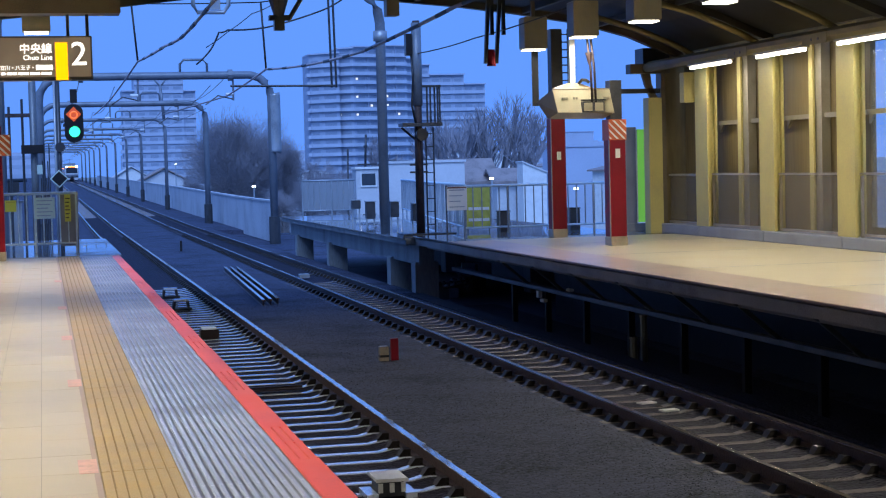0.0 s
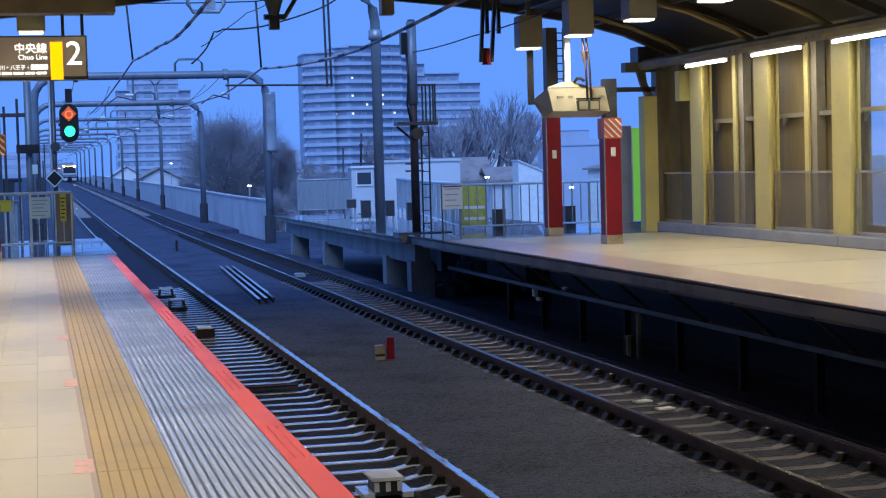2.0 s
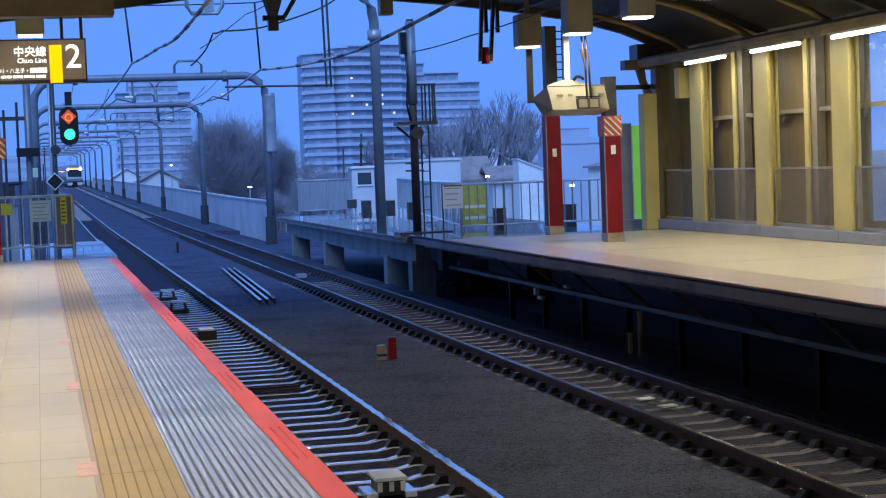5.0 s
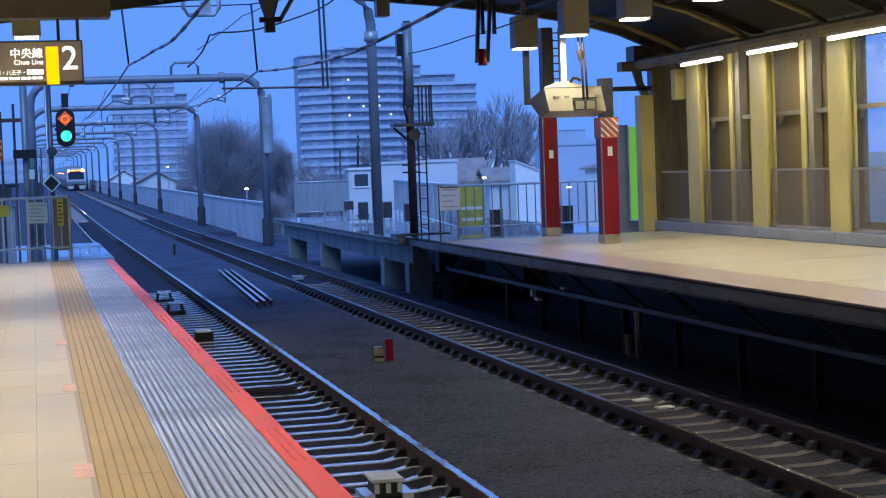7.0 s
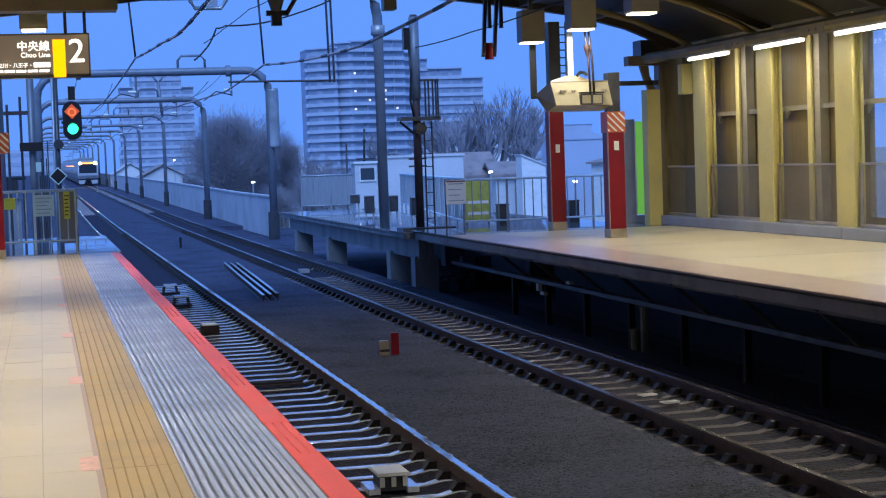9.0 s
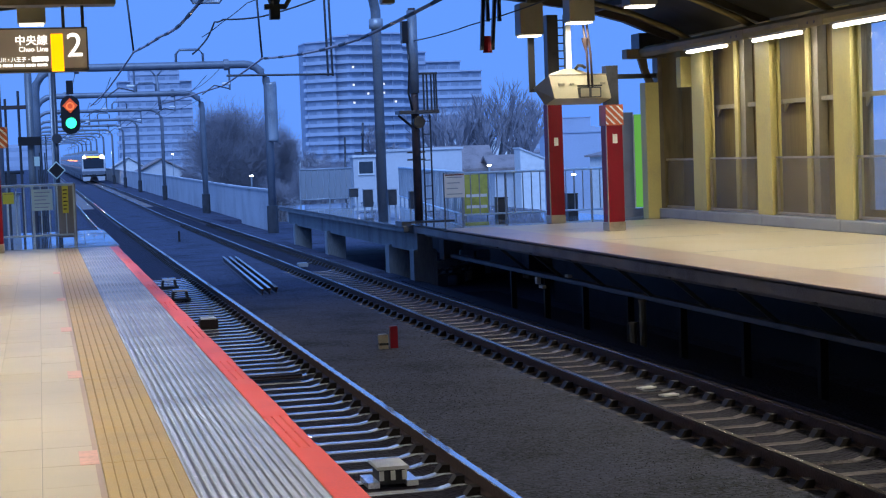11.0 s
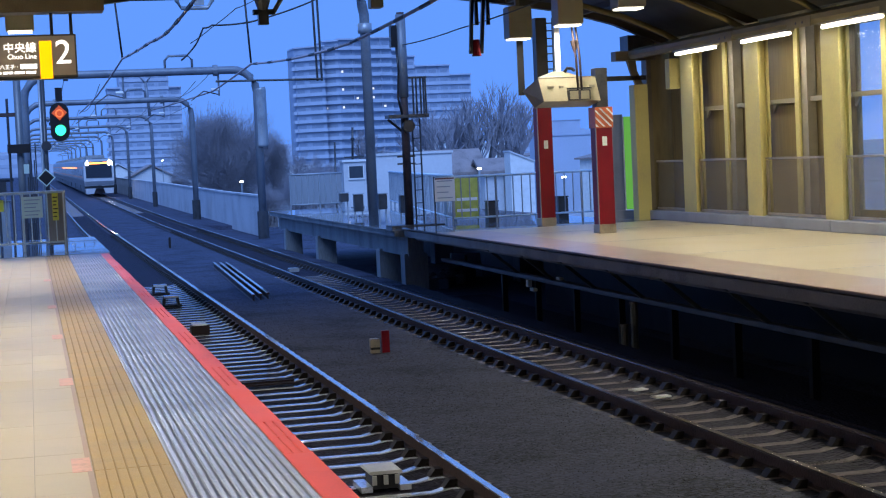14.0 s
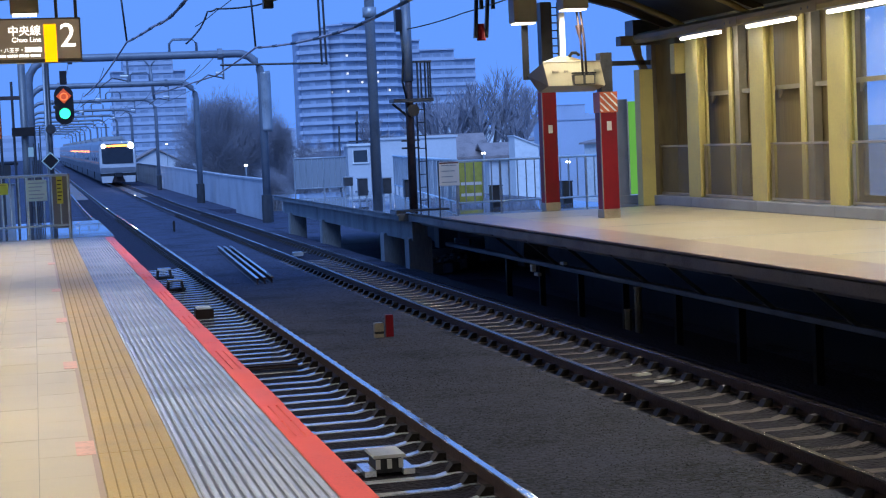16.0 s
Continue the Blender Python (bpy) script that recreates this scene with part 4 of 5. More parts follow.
while y < END1 - 0.3:
    for nm, me, x in (("guide_block", yb_m, 0.245), ("ribbed_plate", gb_m, 0.658), ("edge_plate", rs_m if turn_k % 5 in (1, 2) else rb_m, 1.247)):
        o = new(nm, me)
        o.parent = plat1
        o.location = (x, y, rs.uniform(-0.0008, 0.0004))
    y += 0.6
    turn_k += 1
part("border_strip", MB().box(0.212, 0.240, -15.6, END1, -0.004, 0.002), M["edge2"], plat1, "worn brownish border strip")
part("pale_line", MB().box(0.648, 0.657, -15.6, END1, -0.009, 0.001), M["grey_strip"], plat1, "pale border line")
for y0, x0 in ((9.2, 0.185), (12.95, 0.185), (16.6, 0.18), (20.4, 0.18), (25.6, 0.18)):
    part("floor_mark", MB().box(x0 - 0.05, x0 + 0.05, y0 - 0.22, y0 + 0.22, 0.0005, 0.0025), M["pink"], plat1, "faded pink boarding mark")

# ---- beam and sign over platform 1 ----
bt = thing("cross_beam", "brown boxed roof beam over the tiled platform", "beam", (0, 22, 3.58), kind="structure")
part("beam_box", MB().box(-5, 1.04, -0.2, 0.2, 0, 0.42, bev=0.01), M["roofsteel"], bt)
part("beam_web", MB().box(-5, 0.7, -0.05, 0.05, 0.42, 1.2), M["roof"], bt)

sg = thing("platform_sign", "lit hanging platform sign with white lettering and yellow bar", "sign", (0.676, 22.0, 2.754))
part("housing", MB().box(-2.3, 0, -0.11, 0.11, 0, 0.55, bev=0.01), M["signbody"], sg)
part("face", MB().box(-2.28, -0.02, -0.116, -0.111, 0.04, 0.53), M["signface"], sg, "grey-brown lit sign face")
part("yellow_bar", MB().box(-0.455, -0.305, -0.121, -0.116, 0.0, 0.47), M["signyellow"], sg, "glowing yellow bar")
for x in (-0.05, -0.29):
    part("hanger", MB().box(x - 0.02, x + 0.02, -0.02, 0.02, 0.55, 0.84), M["darksteel"], sg)


def lettering(parent, text, x, z, size, m, y=-0.1185, align="RIGHT", label=""):
    cu = bpy.data.curves.new("lettering", "FONT")
    cu.body, cu.size, cu.align_x, cu.extrude = text, size, align, 0.001
    tmp = bpy.data.objects.new("lettering", cu)
    scene.collection.objects.link(tmp)
    me = bpy.data.meshes.new_from_object(tmp.evaluated_get(bpy.context.evaluated_depsgraph_get()))
    bpy.data.objects.remove(tmp)
    me.materials.clear()
    me.materials.append(m)
    o = new("lettering", me)
    o.parent = parent
    o.matrix_basis = pose(x, y, z, 90, 0, 0)
    return tagged(o, label=label)


lettering(sg, "2", -0.165, 0.185, 0.42, M["letters"], align="CENTER", label="large white numeral")
lettering(sg, "中央線", -0.49, 0.345, 0.135, M["letters"], label="white line name")
lettering(sg, "Chuo Line", -0.49, 0.255, 0.085, M["letters"], label="white line name")
lettering(sg, "立川・八王子・", -0.70, 0.135, 0.062, M["letters"], label="white destinations")
for k in range(4):
    part("text_bar", MB().box(-0.695 + k * 0.052, -0.65 + k * 0.052, -0.1195, -0.1165, 0.13, 0.19), M["letters"], sg)
for k in range(9):
    part("text_bar", MB().box(-1.12 + k * 0.07, -1.07 + k * 0.07 + 0.012 * (k % 2), -0.1195, -0.1165, 0.07, 0.1), M["letters"], sg)

# ---- signal and masts at the end of platform 1 ----
sm = thing("signal_mast", "railway signal showing green on a slim dark mast", "signal", (0.5, 46.0, -1.3))
part("mast", MB().tube([(-0.02, 0, 0), (-0.02, 0, 5.4)], 0.06, 10), M["darksteel"], sm, smooth=True)
part("mast", MB().tube([(-0.13, 0.1, 0), (-0.10, 0.1, 5.6)], 0.035, 8), M["galv"], sm, "second slim pole", smooth=True)
hd = part("signal_head", MB().extrude([(0.1 + 0.13 + 0.25 * math.cos(a * math.pi / 12), 4.38 + (0.26 if math.sin(a * math.pi / 12) > 0 else -0.26) + 0.25 * math.sin(a * math.pi / 12)) for a in range(24)], -0.06, 0.0), M["black"], sm, "black signal backboard")
part("head_arm", MB().box(-0.05, 0.4, 0.0, 0.08, 4.3, 4.38), M["darksteel"], sm)
part("green_lamp", MB().disc((0.24, -0.09, 4.16), (0, 1, 0), 0.14, 0.05, 20), M["green"], hd, "glowing green lamp")
part("hood", MB().extrude([(0.24 + r * math.cos(radians(a)), 4.17 + r * math.sin(radians(a))) for r, aa in ((0.16, range(-10, 191, 20)), (0.145, range(190, -11, -20))) for a in aa], -0.28, -0.06), M["black"], hd, "black lamp hood")
dm = MB()
dm.add([(0.23 + 0.2 * dx, yy, 4.62 + 0.2 * dz) for yy in (-0.1, -0.07) for dx, dz in ((0, -1), (1, 0), (0, 1), (-1, 0))], [(0, 1, 2, 3), (7, 6, 5, 4), (0, 4, 5, 1), (1, 5, 6, 2), (2, 6, 7, 3), (3, 7, 4, 0)])
part("diamond_plate", dm, M["plateglow"], hd, "orange diamond plate")
part("plate_lamp", MB().tube([(0.23 + 0.09 * math.cos(a), -0.105, 4.60 + 0.09 * math.sin(a)) for a in [i * 0.35 for i in range(19)]], 0.02, 6), M["orangelamp"], hd, "orange glowing ring")
part("route_box", MB().box(0.15, 0.33, -0.08, 0.1, 4.92, 5.28), M["black"], sm, "dark route indicator box")
for o in [c for c in sm.children if c.name.split(".")[0] in ("signal_head", "head_arm", "route_box")]:
    o.location = (0.15, 0, -0.16)
part("small_lamp", MB().disc((0.0, -0.15, 3.6), (0, 1, 0), 0.13, 0.15, 14), M["darksteel"], sm)
dd = MB()
dd.add([(-0.05 + 0.24 * dx, yy, 2.77 + 0.24 * dz) for yy in (-0.16, -0.13) for dx, dz in ((0, -1), (1, 0), (0, 1), (-1, 0))], [(0, 1, 2, 3), (7, 6, 5, 4), (0, 4, 5, 1), (1, 5, 6, 2), (2, 6, 7, 3), (3, 7, 4, 0)])
dp = part("diamond_sign", dd, M["paper"], sm, "white-edged diamond sign")
d3 = MB()
d3.add([(-0.05 + 0.20 * dx, yy, 2.77 + 0.20 * dz) for yy in (-0.165, -0.161) for dx, dz in ((0, -1), (1, 0), (0, 1), (-1, 0))], [(0, 1, 2, 3), (7, 6, 5, 4), (0, 4, 5, 1), (1, 5, 6, 2), (2, 6, 7, 3), (3, 7, 4, 0)])
part("diamond_face", d3, M["black"], dp, "black diamond face")

cm = thing("cable_mast", "grey steel mast with boxes at the platform end", "mast", (-0.17, 46.4, -1.3))
part("mast", MB().tube([(0, 0, 0), (0, 0, 5.9)], 0.10, 12), M["galv_dark"], cm, smooth=True)
part("equipment_box", MB().box(-0.33, 0.25, -0.25, -0.13, 3.45, 3.68), M["black"], cm, "dark box on the mast")
part("cross_arm", MB().box(-1.3, 0.05, -0.06, 0.06, 4.42, 4.52), M["railrust"], cm, "rusty cross arm")
part("plate", MB().box(0.06, 0.2, -0.15, -0.13, 2.9, 3.15), M["paper"], cm, "small pale plate")
for x, z in ((-0.28, 4.9), (-0.62, 4.7), (-0.92, 5.0)):
    part("rod", MB().tube([(x, 0, 0), (x, 0, z)], 0.035, 8), M["darksteel"], cm)
for k in range(6):
    part("conduit", MB().tube([(0.16 + k * 0.045, -0.06, 0.0), (0.16 + k * 0.045, -0.06, 2.8 + 0.45 * (k % 3))], 0.017, 6), M["darksteel"], cm)
tc = thing("trackside_cabinet", "grey trackside cabinet with dark switch gear beyond the fence", "cabinet", (-1.3, 47.5, -1.3))
part("body", MB().box(-0.9, 0.75, -0.3, 0.3, 0, 2.15, bev=0.03), M["galv"], tc)
part("lid", MB().box(-0.95, 0.8, -0.35, 0.35, 2.15, 2.2), M["galv_dark"], tc)
for x in (-0.5, 0.1):
    part("door", MB().box(x - 0.26, x + 0.26, -0.315, -0.3, 0.9, 2.05), M["palesteel"], tc, "pale cabinet door")
part("switch_gear", MB().box(-0.85, 0.7, -0.1, 0.3, 2.42, 2.72, bev=0.03), M["darksteel"], tc, "dark switch gear")
part("rail", MB().tube([(-0.9, 0.1, 2.75), (0.9, 0.1, 2.75)], 0.05, 8), M["darksteel"], tc, "dark pipe rail", smooth=True)
for x in (-0.7, -0.1, 0.45):
    part("upright", MB().tube([(x, 0.1, 2.2), (x, 0.1, 2.75)], 0.045, 6), M["darksteel"], tc)
pb = thing("end_panel", "dark grey panel closing the end fence", "panel", (0.4, 35.32, 0))
part("sheet", MB().box(-0.05, 0.27, 0, 0.03, 0.12, 1.17), M["kerb"], pb)
part("post", MB().box(0.23, 0.30, -0.04, 0.04, 0, 1.22), M["galv"], pb)

# ---- pole on the outdoor deck ----
dpole = thing("equipment_pole", "dark rusty pole with ladder, arms and insulators", "pole", (8.5, 38.3, -0.045))
part("pole", MB().tube([(0, 0, 0), (0.0, 0, 4.95)], 0.10, 12, 0.085), M["railrust"], dpole, smooth=True)
part("upper_sleeve", MB().tube([(0, 0, 3.0), (0, 0, 4.9)], 0.115, 12), M["mast"], dpole, smooth=True)
part("switch_box", MB().box(-0.26, -0.12, -0.1, 0.1, 4.15, 4.65), M["black"], dpole)
part("platform_arm", MB().box(-0.42, 0.52, -0.25, 0.25, 2.52, 2.6), M["darksteel"], dpole, "dark work platform")
part("disc_lamp", MB().disc((0.04, -0.25, 2.33), (0, 1, 0), 0.14, 0.12), M["black"], dpole)
part("brace", MB().tube([(-0.4, 0, 2.5), (-0.05, 0, 2.2)], 0.03, 6), M["darksteel"], dpole)
part("arm", MB().box(-0.05, 0.55, -0.04, 0.04, 3.42, 3.47), M["darksteel"], dpole)
for x in (0.22, 0.30, 0.40, 0.47, 0.52):
    part("insulator_rod", MB().tube([(x, 0, 2.6), (x, 0, 3.45)], 0.022, 6), M["darksteel"], dpole)
for z in (1.45, 1.62):
    part("step_bar", MB().box(-0.22, 0.2, -0.03, 0.03, z, z + 0.04), M["darksteel"], dpole)
part("cable_run", MB().tube([(-0.14, -0.05, 4.2), (-0.12, -0.1, 3.6), (-0.16, -0.1, 3.0), (-0.08, -0.1, 2.6)], 0.025, 6), M["black"], dpole, smooth=True)
for x in (0.18, 0.36):
    part("ladder_rail", MB().tube([(x, 0.05, 0), (x, 0.05, 2.5)], 0.02, 6), M["darksteel"], dpole)
for k in range(8):
    part("rung", MB().tube([(0.18, 0.05, 0.25 + k * 0.3), (0.36, 0.05, 0.25 + k * 0.3)], 0.013, 6), M["darksteel"], dpole)
part("base_plate", MB().box(-0.5, 0.75, -0.4, 0.3, 0, 0.06), M["darksteel"], dpole, "dark base plate")

# ---- hanging fittings at the shed's end ----
cl = thing("hanging_insulator", "dark funnel-shaped insulator bracket under the roof edge", "insulator", (4.74, 34.0, 4.35))
part("foot", MB().box(-0.1, 0.1, -0.1, 0.1, 0, 0.22), M["darksteel"], cl)
part("collar", MB().box(-0.2, 0.22, -0.08, 0.08, 0.2, 0.3), M["darksteel"], cl)
part("funnel", MB().tube([(0, 0, 0.28), (0, 0, 0.78)], 0.1, 10, 0.26), M["darksteel"], cl)
part("strut", MB().tube([(0.2, 0, 0.22), (0.55, 0, 0.78)], 0.05, 6), M["roofsteel"], cl)
tw = thing("twin_insulator", "twin dark insulator strings hanging from the roof", "insulator", (8.86, 33.0, 3.53))
for x0, x1 in ((-0.12, -0.04), (0.10, 0.2)):
    part("strap", MB().extrude([(x0 - 0.035, 0.05), (x0 + 0.035, 0.05), (x1 + 0.035, 1.35), (x1 - 0.035, 1.35)], -0.04, 0.04), M["black"], tw)
    part("strap", MB().box(x1 + 0.03, x1 + 0.10, -0.04, 0.04, 0.62, 1.35), M["black"], tw)
part("pot", MB().tube([(0.0, 0, 0.0), (0, 0, 0.05), (0, 0, 0.33)], 0.1, 10, 0.07), M["red"], tw, "rusty insulator pot")
hbn = thing("hanging_plate", "narrow dark plate hanging beneath the roof", "plate", (9.8, 33.2, 2.72))
part("plate", MB().box(-0.04, 0.09, -0.02, 0.02, 0, 1.12), M["black"], hbn)
part("strap", MB().box(-0.02, 0.02, -0.01, 0.01, 1.12, 1.95), M["black"], hbn)
sb2 = thing("roof_box", "small dark box under the roof edge", "box", (7.05, 34.0, 4.62))
part("case", MB().box(-0.13, 0.13, -0.15, 0.15, 0, 0.4, bev=0.02), M["boxdark"], sb2)
lb = thing("link_beam", "dark beam linking column and shed wall", "beam", (10.42, 29.9, 3.0), kind="structure")
part("bar", MB().extrude([(0, -0.05), (0.02, -0.05), (0.02, 0.06), (0, 0.06)], 0, 0.1), M["darksteel"], lb)
be = thing("eave_bracket", "dark steel bracket at the shed's end post", "bracket", (12.4, 34.5, 3.0), kind="structure")
part("arm", MB().box(-1.2, 0.6, 0, 0.1, 0.0, 0.1), M["darksteel"], be)
part("arm", MB().box(-0.1, 0.8, -0.1, 0.2, 0.42, 0.62), M["roofsteel"], be)
part("brace", MB().extrude([(0.38, -0.1), (0.54, -0.1), (0.41, 0.2), (0.38, 0.47), (0.18, 0.47), (0.27, 0.16)], 0, 0.1), M["roofsteel"], be, "curved dark brace")
part("eave_end", MB().box(0.15, 0.75, -0.2, 0.3, 0.62, 0.95), M["darksteel"], be)
bx = thing("wall_box", "cream meter box on the shed wall", "box", (12.98, 33.0, 2.73))
part("case", MB().box(-0.07, 0.16, -0.12, 0.12, 0, 0.62, bev=0.015), M["cream"], bx)
part("bracket", MB().box(0.12, 0.52, 0.02, 0.08, 0.2, 0.4), M["boxdark"], bx)
gp = thing("side_screen", "green-lit translucent screen at the platform end", "screen", (12.95, 35.5, 0))
part("frame", MB().box(-0.42, -0.16, 0, 0.06, 0.18, 2.3), M["kerb"], gp, "grey screen frame")
part("pane", MB().box(-0.15, 0.1, 0.01, 0.04, 0.2, 2.25), M["greenpanel"], gp, "glowing green pane")
part("edge_strip", MB().box(-0.17, -0.14, -0.01, 0.05, 0.2, 2.25), M["white"], gp, "white edge strip")
part("plinth", MB().box(-0.5, 0.3, -0.1, 0.15, 0, 0.18), M["kerb"], gp)

# ---- overhead cables near the shed ----
cable("thick_cable", "thick braided pinkish overhead cable over the far track", [(6.6, -16, 4.2), (6.6, 26.8, 4.12), (6.6, 34.9, 3.98), (6.6, 42.1, 4.16), (6.6, 50.4, 4.55), (7.25, 67.5, 4.53), (6.7, 95, 4.8)], 0.032, M["copper"], 0.02, 6)


def along(pts, yy):
    for p, q in zip(pts, pts[1:]):
        if p[1] <= yy <= q[1]:
            f = (yy - p[1]) / (q[1] - p[1])
            return Vector(p).lerp(Vector(q), f) - Vector((0, 0, 0.08 * f * (1 - f)))
    return Vector(pts[-1])


FAR_CABLE = [(6.6, -16, 4.2), (6.6, 26.8, 4.12), (6.6, 34.9, 3.98), (6.6, 42.1, 4.16), (6.6, 50.4, 4.55), (7.25, 67.5, 4.53)]
NEAR_CABLE = [(2.885, -16, 4.45), (2.885, 28.9, 4.38), (2.885, 34.9, 4.31), (2.885, 39.7, 4.48), (2.885, 51.0, 4.86), (2.74, 67.5, 4.48)]
for route, ys in ((FAR_CABLE, (25.4, 27.3, 29.4, 31.5, 33.7, 36.4, 39.0, 42.5, 46.0, 49.0)), (NEAR_CABLE, (29.5, 32.0, 34.5, 37.5, 40.6, 44.0, 47.5))):
    for yy in ys:
        tagged(part("cable_clamp", MB().tube([along(route, yy), along(route, yy + 0.8)], 0.037, 8), M["wire"]), "black clamp on the thick overhead cable", "clamp", "cable clamps")
    tagged(part("cable_clamp", MB().tube([(6.6, yy, 4.10 - 0.02 * k * (k < 4)), (6.6, yy + 0.35, 4.09 - 0.02 * k * (k < 4))], 0.05, 8), M["black"]), "black clamp on the thick overhead cable", "clamp", "cable clamps") if k < 4 else None
cable("thick_cable", "thick braided overhead cable over the near track", [(2.885, -16, 4.45), (2.885, 28.9, 4.38), (2.885, 34.9, 4.31), (2.885, 39.7, 4.48), (2.885, 51.0, 4.86), (2.74, 67.5, 4.48), (2.9, 95, 4.8)], 0.03, M["copper"], 0.02, 6)
HANG = [(2.885, 51.0, 4.86, 2.75), (6.6, 50.4, 4.55, 6.5)]
for x, yy, z, xt in HANG:
    cable("dropper", "dark vertical dropper holding the cable", [(xt, yy, 6.55), (x, yy, z)], 0.03, M["wire"], 0, 2)
cable("cross_wire", "dark sagging cross wire between masts", [(9.1, 51, 6.7), (8.4, 51, 6.33), (6.74, 51, 5.84), (5.56, 51, 5.77), (5.3, 51, 5.7), (5.05, 51, 5.2), (4.6, 51, 4.75)], 0.028, M["wire"], 0.03, 5)
cable("cross_wire", "thin dark cross wire between masts", [(8.5, 50, 7.2), (6.9, 51, 6.5), (6.3, 51, 6.25), (5.55, 51, 5.7), (4.9, 51, 5.25)], 0.015, M["wire"], 0.02, 5)
cable("overhead_beam_wire", "dark span wire holding the droppers", [(-0.9, 50.7, 7.0), (2.75, 50.9, 6.55), (6.5, 50.6, 6.55), (9.2, 51, 7.0)], 0.02, M["wire"], 0.02, 4)
cable("thin_wire", "thin dark wire from pole to shed", [(8.5, 38.3, 4.15), (8.9, 34.5, 4.2), (9.5, 30, 4.4)], 0.014, M["wire"], 0.03, 5)
gl = thing("span_loop", "grey tube loop hanging from the mast beam", "bracket", (4.05, 40.6, 5.95))
part("loop", MB().tube([(-0.42, 0, 0), (-0.42, 0, -0.45), (-0.32, 0, -0.62), (0.3, 0, -0.62), (0.42, 0, -0.45), (0.42, 0, 0)], 0.05, 8), M["galv"], gl, smooth=True)
part("plate", MB().box(-0.02, 0.22, -0.05, 0, -0.56, -0.32), M["galv"], gl)
part("mast_collar", MB().tube([(8.12, 0, 4.62), (8.12, 0, 4.72), (8.12, 0, 4.86)], 0.17, 12), M["galv"], big, "clamp ring on the mast", smooth=True)
rr = thing("hanging_rods", "pair of dark steel rods with a steady arm", "bracket", (6.9, 40.6, 3.51))
for x in (0.0, 0.11):
    part("rod", MB().tube([(x, 0, 0), (x - 0.04, 0, 2.45)], 0.028, 8), M["darksteel"], rr)
part("steady_arm", MB().tube([(0.1, 0, 0.05), (-0.4, 0, 0.05), (-2.45, 0, 0.07)], 0.026, 8), M["darksteel"], rr)

# ---- things on the tracks ----
pm = thing("marker_post", "short red post with a small yellow box on ballast", "marker", (4.87, 24.2, -1.3))
part("post", MB().box(0.0, 0.11, -0.04, 0.04, 0, 0.36, bev=0.01), M["red"], pm)
part("box", MB().box(-0.17, -0.04, -0.06, 0.06, 0.02, 0.25, bev=0.01), M["base"], pm, "small weathered yellow box")
part("band", MB().box(-0.172, -0.038, -0.062, 0.062, 0.09, 0.125), M["black"], pm)
cv = thing("track_box", "white-lidded signal box between the rails", "track equipment", (2.83, 14.35, -1.29))
part("body", MB().box(-0.11, 0.11, -0.17, 0.17, 0.02, 0.15, bev=0.01), M["darksteel"], cv)
part("lid", MB().box(-0.145, 0.145, -0.2, 0.2, 0.15, 0.18, bev=0.01), M["white"], cv, "white lid")
for x in (-0.1, 0.0, 0.1):
    part("stud", MB().box(x - 0.02, x + 0.02, -0.2, -0.18, 0.06, 0.14), M["white"], cv)
for sx in (-1, 1):
    part("foot", MB().box(sx * 0.17 - 0.05, sx * 0.17 + 0.05, -0.2, 0.2, 0.0, 0.05), M["sleeper"], cv)
cv2 = thing("track_box", "dark red-brown signal box with a pale lid between the rails", "track equipment", (2.70, 29.2, -1.29))
part("body", MB().box(-0.15, 0.16, -0.16, 0.16, 0.0, 0.15, bev=0.015), M["rustdark"], cv2)
part("lid", MB().box(-0.12, 0.12, -0.18, 0.18, 0.15, 0.175), M["white"], cv2, "pale worn lid")
for x, yy in ((2.72, 35.2), (2.76, 38.8)):
    st = thing("track_stand", "small dark steel stand between the rails", "track equipment", (x - 0.02, yy, -1.29), "stands between the rails")
    part("top", MB().box(-0.15, 0.15, -0.12, 0.12, 0.20, 0.24), M["sleeper"], st, "pale top plate")
    for sx in (-1, 1):
        part("leg", MB().extrude([(sx * 0.16 - 0.025, 0), (sx * 0.16 + 0.025, 0), (sx * 0.13 + 0.025, 0.20), (sx * 0.13 - 0.025, 0.20)], -0.12, 0.12), M["darksteel"], st)
    part("crossbar", MB().box(-0.22, 0.22, -0.03, 0.03, 0.0, 0.05), M["darksteel"], st)
for k in range(3):
    x = 4.38 + k * 0.17
    o = part("spare_rail", MB().extrude([(x2, z2 + 0.153) for x2, z2 in HEAD], 0, 12.8 - k * 0.3), M["railrust"])
    tagged(o, "spare steel rail lying on the ballast", "rail", "spare rails")
    part("rail_head", MB().extrude([(x2, z2 + 0.153) for x2, z2 in TOP], 0, 12.8 - k * 0.3), M["railtop"], o, "pale rail head")
    o.matrix_basis = pose(x + 0.02, 35.1 + k * 0.15, -1.28, 0, 0, -2.4)
rb1 = thing("rusty_sleeper_plate", "dark red-brown plate across the sleepers", "track equipment", (2.75, 21.6, -1.262))
part("plate", MB().box(-0.42, 0.42, -0.12, 0.12, 0, 0.02), M["rustdark"], rb1)
part("rib", MB().box(-0.42, 0.42, -0.02, 0.02, 0.02, 0.045), M["rustdark"], rb1)
bb = thing("bond_box", "small pale box beside the far rail", "track equipment", (6.55, 43.7, -1.262))
part("case", MB().box(-0.13, 0.13, -0.15, 0.15, 0, 0.10, bev=0.02), M["galv"], bb)
part("lead", MB().tube([(0.11, 0, 0.06), (0.25, 0, 0.08), (0.36, 0, 0.02)], 0.02, 6), M["black"], bb)
